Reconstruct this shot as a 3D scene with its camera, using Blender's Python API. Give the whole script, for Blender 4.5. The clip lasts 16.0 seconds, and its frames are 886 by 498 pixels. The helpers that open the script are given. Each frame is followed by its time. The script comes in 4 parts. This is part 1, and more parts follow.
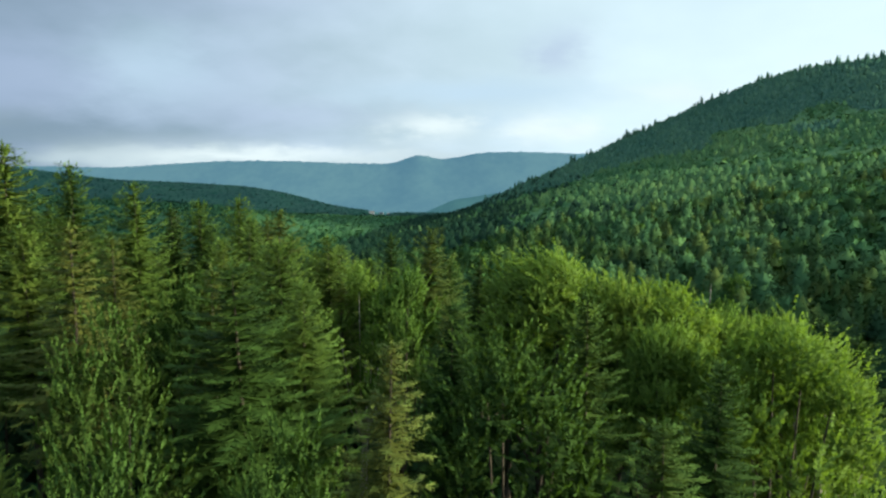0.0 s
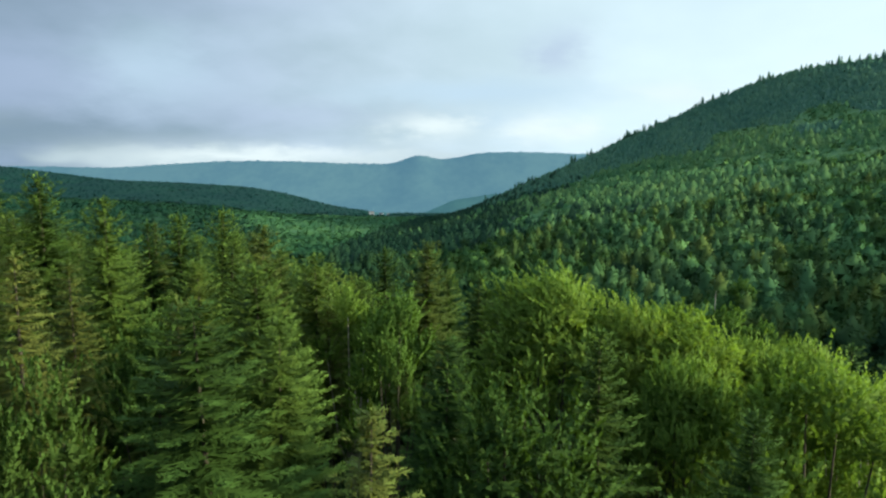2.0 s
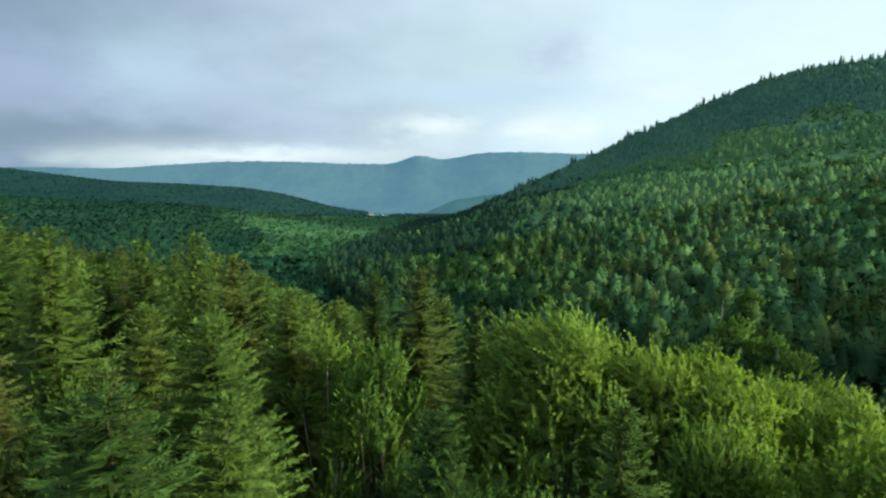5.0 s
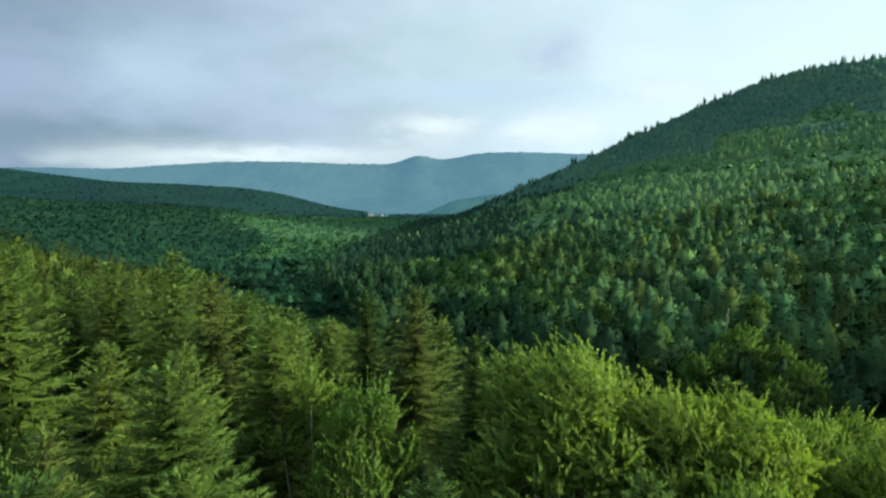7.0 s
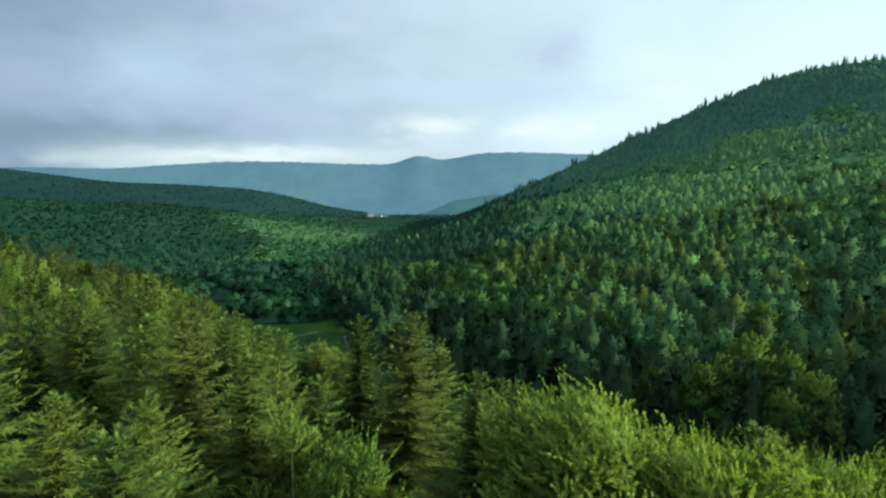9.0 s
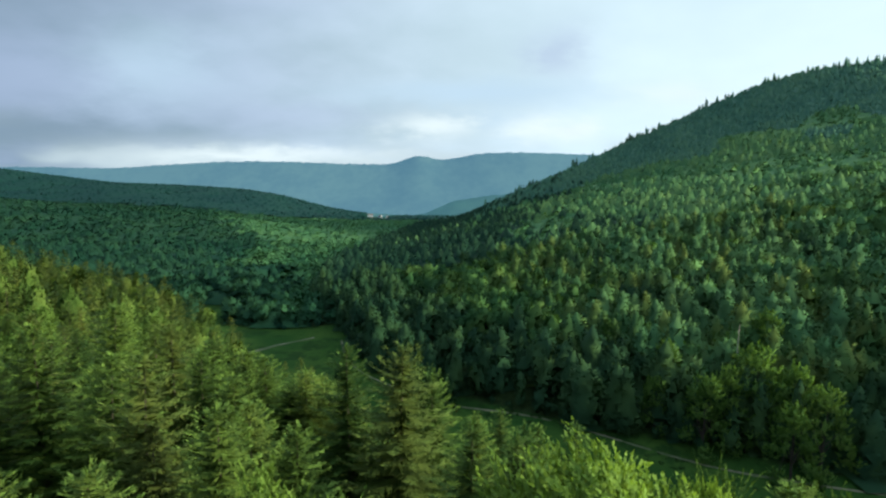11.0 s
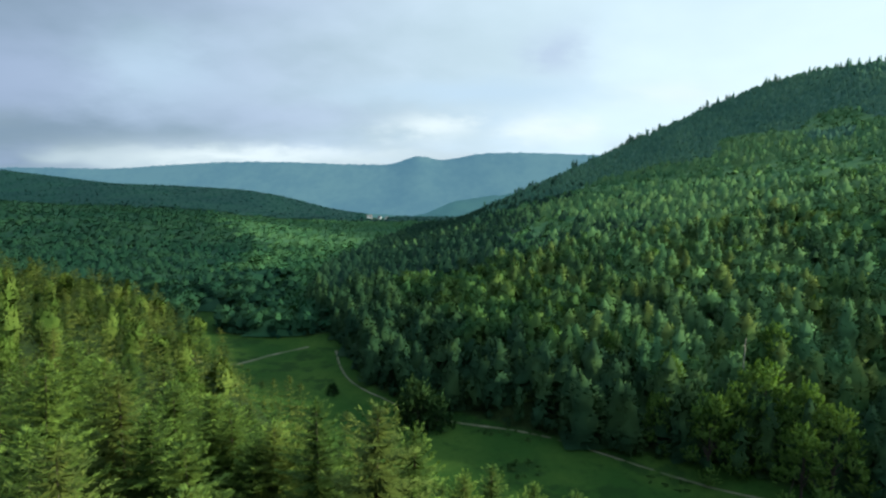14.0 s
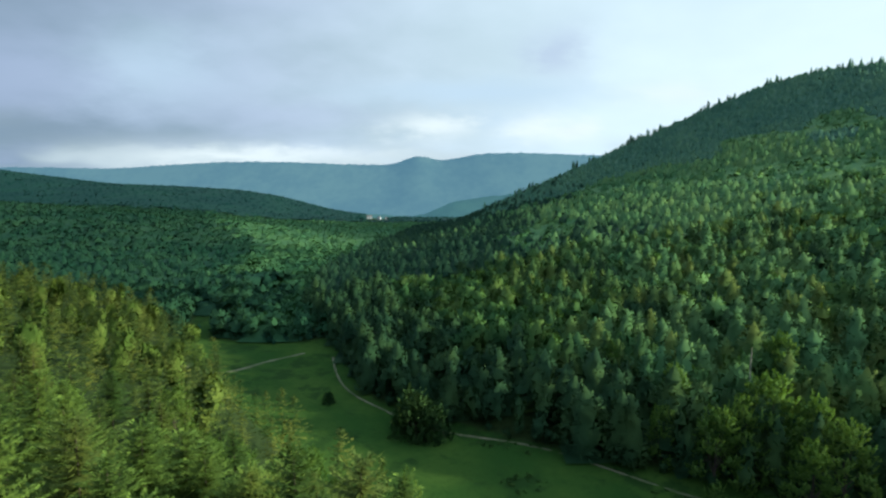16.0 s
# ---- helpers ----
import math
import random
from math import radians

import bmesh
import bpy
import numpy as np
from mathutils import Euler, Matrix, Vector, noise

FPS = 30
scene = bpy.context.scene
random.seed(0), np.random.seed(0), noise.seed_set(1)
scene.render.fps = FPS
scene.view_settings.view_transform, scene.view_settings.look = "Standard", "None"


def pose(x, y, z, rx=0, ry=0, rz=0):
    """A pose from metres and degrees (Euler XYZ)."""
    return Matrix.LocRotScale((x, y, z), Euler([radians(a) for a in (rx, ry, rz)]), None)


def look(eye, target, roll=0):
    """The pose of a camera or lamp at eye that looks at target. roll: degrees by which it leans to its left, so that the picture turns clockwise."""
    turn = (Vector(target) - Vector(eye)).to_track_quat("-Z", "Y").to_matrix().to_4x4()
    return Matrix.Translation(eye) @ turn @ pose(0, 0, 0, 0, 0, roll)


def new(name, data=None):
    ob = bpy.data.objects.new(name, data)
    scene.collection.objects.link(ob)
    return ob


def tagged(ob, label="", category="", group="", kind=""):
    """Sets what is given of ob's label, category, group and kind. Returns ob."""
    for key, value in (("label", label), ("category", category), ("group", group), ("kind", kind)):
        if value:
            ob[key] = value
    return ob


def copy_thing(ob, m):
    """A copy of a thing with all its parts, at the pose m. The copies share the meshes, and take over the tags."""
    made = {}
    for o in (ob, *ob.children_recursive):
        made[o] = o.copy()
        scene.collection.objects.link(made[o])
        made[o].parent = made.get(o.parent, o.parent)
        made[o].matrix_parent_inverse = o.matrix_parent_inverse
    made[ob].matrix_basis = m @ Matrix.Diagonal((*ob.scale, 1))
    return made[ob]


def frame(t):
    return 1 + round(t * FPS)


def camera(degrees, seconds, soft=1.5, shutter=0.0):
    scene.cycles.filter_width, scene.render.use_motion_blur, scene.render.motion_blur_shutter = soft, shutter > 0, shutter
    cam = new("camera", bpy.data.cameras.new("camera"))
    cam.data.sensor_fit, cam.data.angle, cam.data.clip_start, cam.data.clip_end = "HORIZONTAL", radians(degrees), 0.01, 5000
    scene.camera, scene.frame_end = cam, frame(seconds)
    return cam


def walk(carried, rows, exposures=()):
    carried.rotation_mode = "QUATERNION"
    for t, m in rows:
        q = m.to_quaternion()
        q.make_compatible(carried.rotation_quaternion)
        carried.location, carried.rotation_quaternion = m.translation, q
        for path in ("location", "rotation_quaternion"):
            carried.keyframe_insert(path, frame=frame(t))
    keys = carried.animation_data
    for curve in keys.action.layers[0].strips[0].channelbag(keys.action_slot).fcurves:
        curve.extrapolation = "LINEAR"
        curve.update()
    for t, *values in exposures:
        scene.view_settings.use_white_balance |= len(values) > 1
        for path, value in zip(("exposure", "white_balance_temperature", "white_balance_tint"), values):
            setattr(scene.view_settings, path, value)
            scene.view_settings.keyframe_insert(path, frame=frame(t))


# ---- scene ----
cam = camera(73.6, 16.0, soft=2.4)
PATH = [
    (0, (1.569, 1.482, 60.536), 0.4), (2, (1.794, 4.485, 61.386), 0.4), (4, (2.055, 7.438, 62.268), 0.35),
    (6.5, (2.334, 11.117, 63.446), 0.3), (8, (2.448, 13.265, 64.171), 0.3), (9.5, (2.591, 15.5, 64.982), 0.35),
    (12, (3.090, 19.316, 66.417), 0.4), (13.5, (3.600, 21.480, 67.300), 0.35), (14.5, (3.857, 23.062, 67.866), 0.35),
    (16, (4.117, 25.54, 68.652), 0.4),
]
EXPOSURE = 1.1
walk(cam, [(t, look(p, (p[0] + 0.001, p[1] + 1.988, p[2] - 0.2193), r)) for t, p, r in PATH], exposures=[(0, EXPOSURE, 6500, 6), (4, EXPOSURE, 6500, 6), (16, EXPOSURE, 6400, 8)])

# ---- world and sun ----
SUN_TO = Vector((0.94, -0.16, 0.25)).normalized()
SUN_EL = math.asin(SUN_TO.z)
SUN_AZ = math.atan2(SUN_TO.x, SUN_TO.y)
sun = new("sun", bpy.data.lights.new("sun", "SUN"))
sun.data.energy, sun.data.angle, sun.data.color = 4.7, radians(2.4), (1.0, 0.92, 0.64)
sun.matrix_world = look((400, 50, 300), Vector((400, 50, 300)) - SUN_TO)


class Nodes:
    """Short hand for a node tree."""

    def __init__(self, tree):
        self.tree = tree
        tree.nodes.clear()

    def add(self, kind):
        return self.tree.nodes.new(kind)

    def link(self, a, b):
        self.tree.links.new(a, b)

    def put(self, socket, value):
        if isinstance(value, bpy.types.NodeSocket):
            self.link(value, socket)
        else:
            socket.default_value = value

    def math(self, op, a, b=0.0, c=0.0, clamp=False):
        n = self.tree.nodes.new("ShaderNodeMath")
        n.operation, n.use_clamp = op, clamp
        for s, v in zip(n.inputs, (a, b, c)):
            self.put(s, v)
        return n.outputs[0]

    def mix(self, f, a, b, blend="MIX"):
        n = self.tree.nodes.new("ShaderNodeMix")
        n.data_type, n.blend_type = "RGBA", blend
        self.put(n.inputs[0], f)
        self.put(n.inputs[6], a if isinstance(a, bpy.types.NodeSocket) else (*a, 1))
        self.put(n.inputs[7], b if isinstance(b, bpy.types.NodeSocket) else (*b, 1))
        return n.outputs[2]

    def noise(self, vec, scale, detail=3.0, rough=0.5):
        n = self.tree.nodes.new("ShaderNodeTexNoise")
        self.put(n.inputs["Vector"], vec)
        n.inputs["Scale"].default_value, n.inputs["Detail"].default_value, n.inputs["Roughness"].default_value = scale, detail, rough
        return n.outputs["Fac"]

    def span(self, v, lo, hi, a=0.0, b=1.0, smooth=True):
        n = self.tree.nodes.new("ShaderNodeMapRange")
        n.interpolation_type = "SMOOTHSTEP" if smooth else "LINEAR"
        for s, x in zip(n.inputs, (v, lo, hi, a, b)):
            self.put(s, x)
        return n.outputs[0]


def make_world():
    world = bpy.data.worlds.new("world")
    scene.world = world
    world.use_nodes = True
    g = Nodes(world.node_tree)
    out, bg = g.add("ShaderNodeOutputWorld"), g.add("ShaderNodeBackground")
    sky = g.add("ShaderNodeTexSky")
    sky.sky_type, sky.sun_disc, sky.sun_elevation, sky.sun_rotation = "NISHITA", False, SUN_EL, SUN_AZ
    co = g.add("ShaderNodeTexCoord").outputs["Generated"]
    sep = g.add("ShaderNodeSeparateXYZ")
    g.link(co, sep.inputs[0])
    x, y, z = sep.outputs
    up = g.math("ADD", g.math("MAXIMUM", z, 0.0), 0.30)
    layer = g.add("ShaderNodeCombineXYZ")
    g.put(layer.inputs[0], g.math("DIVIDE", x, up))
    g.put(layer.inputs[1], g.math("DIVIDE", y, up))
    big = g.noise(layer.outputs[0], 0.75, 4.0, 0.5)
    small = g.noise(layer.outputs[0], 2.6, 4.0, 0.55)
    density = g.math("ADD", g.math("MULTIPLY", big, 0.75), g.math("MULTIPLY", small, 0.25))
    # the cloud thins and brightens towards the sunny end of the valley
    toward = g.math("ADD", g.math("MULTIPLY", x, 0.999), g.math("MULTIPLY", y, 0.042))
    side = g.span(toward, -0.75, 0.55)
    thick = g.mix(side, (1.75, 2.85, 3.9), (8.0, 10.0, 11.2))
    thin = g.mix(side, (3.9, 5.0, 7.2), (9.0, 11.1, 12.3))
    cloud = g.mix(g.span(density, 0.39, 0.61), thin, thick)
    # pale breaks in the cloud low over the hills
    low = g.math("MULTIPLY", g.span(z, -0.01, 0.03), g.span(z, 0.085, 0.035))
    gap = g.math("MULTIPLY", g.span(g.noise(layer.outputs[0], 1.3, 3.0), 0.42, 0.6), low)
    cloud = g.mix(gap, cloud, (6.5, 7.9, 8.8))
    # banks and breaks of cloud over the valley, ragged at the edges
    ahead = g.math("MAXIMUM", y, 0.05)
    frayed = g.math("MULTIPLY", g.math("SUBTRACT", g.noise(layer.outputs[0], 4.5, 5.0, 0.6), 0.5), 0.16)
    across = g.math("ADD", g.math("DIVIDE", x, ahead), frayed)
    above = g.math("ADD", g.math("DIVIDE", z, ahead), g.math("MULTIPLY", frayed, 0.28))

    def bank(u, v, wide, high, most):
        a, b = g.math("DIVIDE", g.math("SUBTRACT", across, u), wide), g.math("DIVIDE", g.math("SUBTRACT", above, v), high)
        q = g.math("ADD", g.math("MULTIPLY", a, a), g.math("MULTIPLY", b, b))
        return g.math("MULTIPLY", g.math("EXPONENT", g.math("MULTIPLY", q, -1.0)), most)

    for places, tint in (
        (((-0.70, 0.085, 0.26, 0.04, 0.75), (-0.75, 0.3, 0.2, 0.07, 0.5)), (2.2, 3.3, 4.2)),
        (((-0.25, 0.11, 0.2, 0.022, 0.25), (0.19, 0.215, 0.05, 0.035, 0.5), (-0.45, 0.29, 0.25, 0.03, 0.3)), (4.8, 5.8, 8.3)),
        (((-0.48, 0.19, 0.10, 0.07, 0.6), (0.05, 0.15, 0.2, 0.022, 0.85), (0.08, 0.105, 0.05, 0.014, 0.5)), (6.3, 8.3, 10.2)),
        (((-0.32, 0.045, 0.2, 0.014, 0.9), (-0.02, 0.094, 0.07, 0.020, 0.9), (0.155, 0.092, 0.045, 0.020, 0.9), (0.225, 0.09, 0.035, 0.017, 0.8), (0.38, 0.15, 0.08, 0.02, 0.6)), (9.6, 10.9, 11.4))):
        total = 0.0
        for row in places:
            total = g.math("ADD", bank(*row), total)
        cloud = g.mix(g.math("MINIMUM", total, 1.0), cloud, tint)
    cover = g.span(density, 0.28, 0.42, 0.86, 1.0)
    both = g.mix(cover, sky.outputs[0], cloud)
    # an overcast sky is brightest overhead
    high = g.span(z, 0.28, 0.9, 1.0, 1.5)
    tall = g.add("ShaderNodeCombineXYZ")
    for k in range(3):
        g.link(high, tall.inputs[k])
    g.link(g.mix(1.0, both, tall.outputs[0], "MULTIPLY"), bg.inputs[0])
    bg.inputs[1].default_value = 0.043
    g.link(bg.outputs[0], out.inputs[0])


make_world()


# ---- materials ----
def material(name):
    m = bpy.data.materials.new(name)
    m.use_nodes = True
    return m, Nodes(m.node_tree)


def foliage(name, dark, mid, light, patch=0.0, glow_through=0.16, fresh=0.55):
    """Leaves or needles: three shades that change from plant to plant and from twig to twig; light passes through in part."""
    m, g = material(name)
    out = g.add("ShaderNodeOutputMaterial")
    geo = g.add("ShaderNodeNewGeometry")
    twig = geo.outputs["Random Per Island"]
    if patch:
        co = g.add("ShaderNodeTexCoord").outputs["Object"]
        plant = g.span(g.noise(co, 1 / patch, 1.0), 0.32, 0.68)
        stand = g.span(g.noise(co, 0.012, 2.0), 0.35, 0.65)
        plant = g.math("ADD", g.math("MULTIPLY", plant, 0.6), g.math("MULTIPLY", stand, 0.4))
    else:
        plant = g.add("ShaderNodeObjectInfo").outputs["Random"]
    small = 0.10 if patch else 0.2
    shade = g.math("ADD", g.math("MULTIPLY", plant, 1 - small), g.math("MULTIPLY", twig, small))
    col = g.mix(g.span(shade, 0.08, 0.5, smooth=False), dark, mid)
    col = g.mix(g.span(shade, 0.5, 0.95, smooth=False), col, light)
    young = g.add("ShaderNodeAttribute")
    young.attribute_name = "young"
    col = g.mix(g.math("MULTIPLY", young.outputs["Fac"], fresh), col, (light[0] * 1.3 + 0.008, light[1] * 1.55 + 0.012, light[2] * 1.45 + 0.005))
    p = g.add("ShaderNodeBsdfPrincipled")
    g.link(col, p.inputs["Base Color"])
    p.inputs["Roughness"].default_value = 0.8
    p.inputs["Specular IOR Level"].default_value = 0.06
    t = g.add("ShaderNodeBsdfTranslucent")
    g.link(g.mix(1.0, col, (1.15, 1.2, 0.6), "MULTIPLY"), t.inputs["Color"])
    mx = g.add("ShaderNodeMixShader")
    mx.inputs[0].default_value = glow_through
    g.link(p.outputs[0], mx.inputs[1])
    g.link(t.outputs[0], mx.inputs[2])
    g.link(mx.outputs[0], out.inputs[0])
    return m


def rough(name, a, b, scale, rough_=0.9, c=None, fine=6.0, bump=0.3):
    """A rough natural surface: two colours in patches, a third in fine grain, with relief."""
    m, g = material(name)
    out, p = g.add("ShaderNodeOutputMaterial"), g.add("ShaderNodeBsdfPrincipled")
    co = g.add("ShaderNodeTexCoord").outputs["Object"]
    col = g.mix(g.span(g.noise(co, scale, 4.0, 0.6), 0.35, 0.65), a, b)
    grain = g.noise(co, scale * fine, 4.0, 0.6)
    col = g.mix(g.span(grain, 0.45, 0.75, 0.0, 0.7), col, c or tuple(v * 0.6 for v in a))
    g.link(col, p.inputs["Base Color"])
    p.inputs["Roughness"].default_value = rough_
    p.inputs["Specular IOR Level"].default_value = 0.2
    bm_ = g.add("ShaderNodeBump")
    bm_.inputs["Strength"].default_value = bump
    g.link(grain, bm_.inputs["Height"])
    g.link(bm_.outputs[0], p.inputs["Normal"])
    g.link(p.outputs[0], out.inputs[0])
    return m


SPRUCE = foliage("spruce_needles", (0.029, 0.059, 0.013), (0.053, 0.092, 0.018), (0.092, 0.130, 0.027), fresh=0.9)
FIR = foliage("fir_needles", (0.018, 0.043, 0.011), (0.030, 0.060, 0.013), (0.053, 0.087, 0.019), fresh=0.8)
RUSSET = foliage("coned_needles", (0.040, 0.062, 0.016), (0.058, 0.084, 0.019), (0.084, 0.108, 0.027), fresh=0.7)
OLIVE = foliage("olive_needles", (0.040, 0.052, 0.013), (0.064, 0.080, 0.018), (0.096, 0.112, 0.028), fresh=0.8)
BEECH = foliage("light_leaves", (0.068, 0.126, 0.026), (0.110, 0.174, 0.034), (0.160, 0.216, 0.044), glow_through=0.38, fresh=0.75)
ALDER = foliage("mid_green_leaves", (0.018, 0.043, 0.011), (0.033, 0.066, 0.015), (0.058, 0.094, 0.021), glow_through=0.3, fresh=0.8)
OLIVE_LEAVES = foliage("olive_leaves", (0.042, 0.086, 0.018), (0.062, 0.114, 0.024), (0.086, 0.138, 0.030), glow_through=0.3, fresh=0.8)
WILLOW = foliage("willow_leaves", (0.045, 0.105, 0.030), (0.075, 0.145, 0.036), (0.125, 0.195, 0.046), glow_through=0.35)
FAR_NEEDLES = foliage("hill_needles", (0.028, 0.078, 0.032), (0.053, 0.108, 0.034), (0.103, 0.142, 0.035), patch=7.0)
FAR_LEAVES = foliage("hill_leaves", (0.034, 0.096, 0.036), (0.060, 0.128, 0.038), (0.104, 0.162, 0.042), patch=9.0, glow_through=0.25)
# darkened hill needles: for dark stands, and for shade at the hill foot
DARK_SHADE_NEEDLES = foliage("dark_shade_needles", (0.016, 0.048, 0.025), (0.026, 0.063, 0.027), (0.043, 0.085, 0.029), patch=7.0)
# hill leaves made paler, the haze of the upper slope mixed in
HAZED_LEAVES = foliage("hazed_hill_leaves", (0.048, 0.135, 0.056), (0.070, 0.162, 0.062), (0.104, 0.195, 0.068), patch=9.0)
SLOPE_NEEDLES = foliage("slope_needles", (0.012, 0.034, 0.009), (0.048, 0.080, 0.017), (0.125, 0.150, 0.032), patch=5.5)
LONE_NEEDLES = foliage("young_spruce_needles", (0.011, 0.032, 0.009), (0.034, 0.062, 0.013), (0.088, 0.112, 0.024), fresh=0.9)
SLOPE_LEAVES = foliage("slope_leaves", (0.036, 0.076, 0.016), (0.060, 0.106, 0.021), (0.09, 0.132, 0.029), patch=4.0)
# spruce green lifted to carry haze in its base colour
HAZED_NEEDLES = foliage("hazed_hill_needles", (0.046, 0.126, 0.056), (0.066, 0.148, 0.059), (0.096, 0.176, 0.064), patch=9.0)
# near-black green holding the shade of the hill's far foot
FOOT_SHADE_NEEDLES = foliage("foot_shade_needles", (0.008, 0.031, 0.020), (0.013, 0.041, 0.024), (0.024, 0.058, 0.027), patch=9.0)
# darker and bluer than the slope below: crest shade and haze in the colour
CREST_SHADE_NEEDLES = foliage("crest_shade_needles", (0.042, 0.116, 0.083), (0.057, 0.136, 0.090), (0.076, 0.160, 0.095), patch=9.0)
# teal base colour takes the place of haze before the far ridge
DISTANT_HAZE = foliage("hazed_woods", (0.005, 0.034, 0.033), (0.007, 0.039, 0.035), (0.010, 0.048, 0.039), patch=60.0, glow_through=0.2)
# deep teal: the valley's shade and haze coloured into its woods
VALLEY_SHADE = foliage("shaded_valley_woods", (0.009, 0.044, 0.027), (0.014, 0.052, 0.030), (0.022, 0.067, 0.034), patch=24.0, glow_through=0.2)
# lighter leaves for the open valley, sunlight put into the green
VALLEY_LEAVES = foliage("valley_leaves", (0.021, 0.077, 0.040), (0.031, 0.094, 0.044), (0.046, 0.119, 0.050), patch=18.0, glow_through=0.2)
# palest leaves: sun patches and haze as base colour
LIT_LEAVES = foliage("lit_valley_leaves", (0.038, 0.118, 0.055), (0.055, 0.142, 0.060), (0.076, 0.170, 0.067), patch=22.0)
BARK = rough("bark", (0.06, 0.050, 0.04), (0.044, 0.038, 0.03), 3.0, c=(0.03, 0.026, 0.022))
PALE_BARK = rough("pale_bark", (0.36, 0.34, 0.30), (0.24, 0.22, 0.19), 3.0, c=(0.10, 0.09, 0.08))


def ground_material():
    """Forest floor that turns to meadow grass where the land is open."""
    m, g = material("ground")
    out, p = g.add("ShaderNodeOutputMaterial"), g.add("ShaderNodeBsdfPrincipled")
    co = g.add("ShaderNodeTexCoord").outputs["Object"]
    broad, grain = g.noise(co, 0.05, 4.0, 0.6), g.noise(co, 0.9, 5.0, 0.65)
    soil = g.mix(g.span(grain, 0.4, 0.7), (0.026, 0.046, 0.016), (0.014, 0.026, 0.010))
    grass = g.mix(g.span(broad, 0.35, 0.65), (0.019, 0.056, 0.012), (0.038, 0.080, 0.016))
    grass = g.mix(g.span(grain, 0.45, 0.75, 0.0, 0.6), grass, (0.018, 0.046, 0.011))
    grass = g.mix(g.span(g.noise(co, 0.14, 4.0, 0.65), 0.5, 0.62, 0.0, 0.75), grass, (0.013, 0.036, 0.010))
    at = g.add("ShaderNodeAttribute")
    at.attribute_name = "grass"
    edge = g.math("ADD", at.outputs["Fac"], g.math("MULTIPLY", g.math("SUBTRACT", grain, 0.5), 0.7))
    g.link(g.mix(g.span(edge, 0.35, 0.65), soil, grass), p.inputs["Base Color"])
    p.inputs["Roughness"].default_value = 0.95
    p.inputs["Specular IOR Level"].default_value = 0.03
    b = g.add("ShaderNodeBump")
    b.inputs["Strength"].default_value, b.inputs["Distance"].default_value = 0.6, 0.3
    g.link(grain, b.inputs["Height"])
    g.link(b.outputs[0], p.inputs["Normal"])
    g.link(p.outputs[0], out.inputs[0])
    return m


GROUND = ground_material()
GRAVEL = rough("track_gravel", (0.145, 0.14, 0.095), (0.05, 0.075, 0.028), 0.13, c=(0.04, 0.065, 0.022))
# white walls dimmed and blued, distance haze held in the colour
PLASTER = rough("hazed_plaster", (0.30, 0.35, 0.42), (0.26, 0.31, 0.38), 0.8, c=(0.22, 0.26, 0.31), bump=0.05)
SLATE = rough("slate_roof", (0.14, 0.14, 0.15), (0.10, 0.10, 0.11), 0.8, bump=0.1)
PANE = rough("dark_pane", (0.04, 0.05, 0.06), (0.03, 0.04, 0.05), 1.0, rough_=0.2, bump=0.0)


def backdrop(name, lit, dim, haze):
    """Far hills; the haze of several kilometres of bright air is added as a glow."""
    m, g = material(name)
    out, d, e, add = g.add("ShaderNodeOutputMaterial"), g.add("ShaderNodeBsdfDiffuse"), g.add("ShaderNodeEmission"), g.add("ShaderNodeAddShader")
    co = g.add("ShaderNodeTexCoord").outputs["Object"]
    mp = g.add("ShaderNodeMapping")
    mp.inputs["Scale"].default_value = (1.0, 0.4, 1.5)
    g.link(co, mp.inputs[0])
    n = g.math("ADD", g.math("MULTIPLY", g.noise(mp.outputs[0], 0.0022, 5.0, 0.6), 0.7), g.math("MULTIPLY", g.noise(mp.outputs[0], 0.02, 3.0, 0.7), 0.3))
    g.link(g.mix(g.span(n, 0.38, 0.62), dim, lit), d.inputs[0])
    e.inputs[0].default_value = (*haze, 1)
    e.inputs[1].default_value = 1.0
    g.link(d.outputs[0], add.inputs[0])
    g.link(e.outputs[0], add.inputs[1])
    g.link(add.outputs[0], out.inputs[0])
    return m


# ---- mesh helpers ----
def turned_out(v, f, up=0.5, blend=0.65, lobe=None):
    """Leaves wound so that each faces away from the stem of its plant, or from the middle of its lobe, with normals eased towards that way."""
    q = v[f]
    n = unit(np.cross(q[:, 1] - q[:, 0], q[:, -1] - q[:, 0]))
    c = q.mean(1)
    away = unit(c * (1, 1, 0)) * np.minimum(1.0, 4.0 * np.linalg.norm(c[:, :2], axis=1) / max(1e-6, np.abs(v[:, :2]).max()))[:, None] + np.array([0, 0, up])
    away = unit(away)
    if lobe is not None:
        away = unit(0.35 * away + lobe + np.array([0, 0, 0.25]))
    wrong = (n * away).sum(1) < 0
    f = f.copy()
    f[wrong] = f[wrong][:, ::-1]
    n[wrong] *= -1
    normals = np.zeros_like(v)
    normals[f] = unit(n * (1 - blend) + away * blend)[:, None, :]
    return v, f, normals


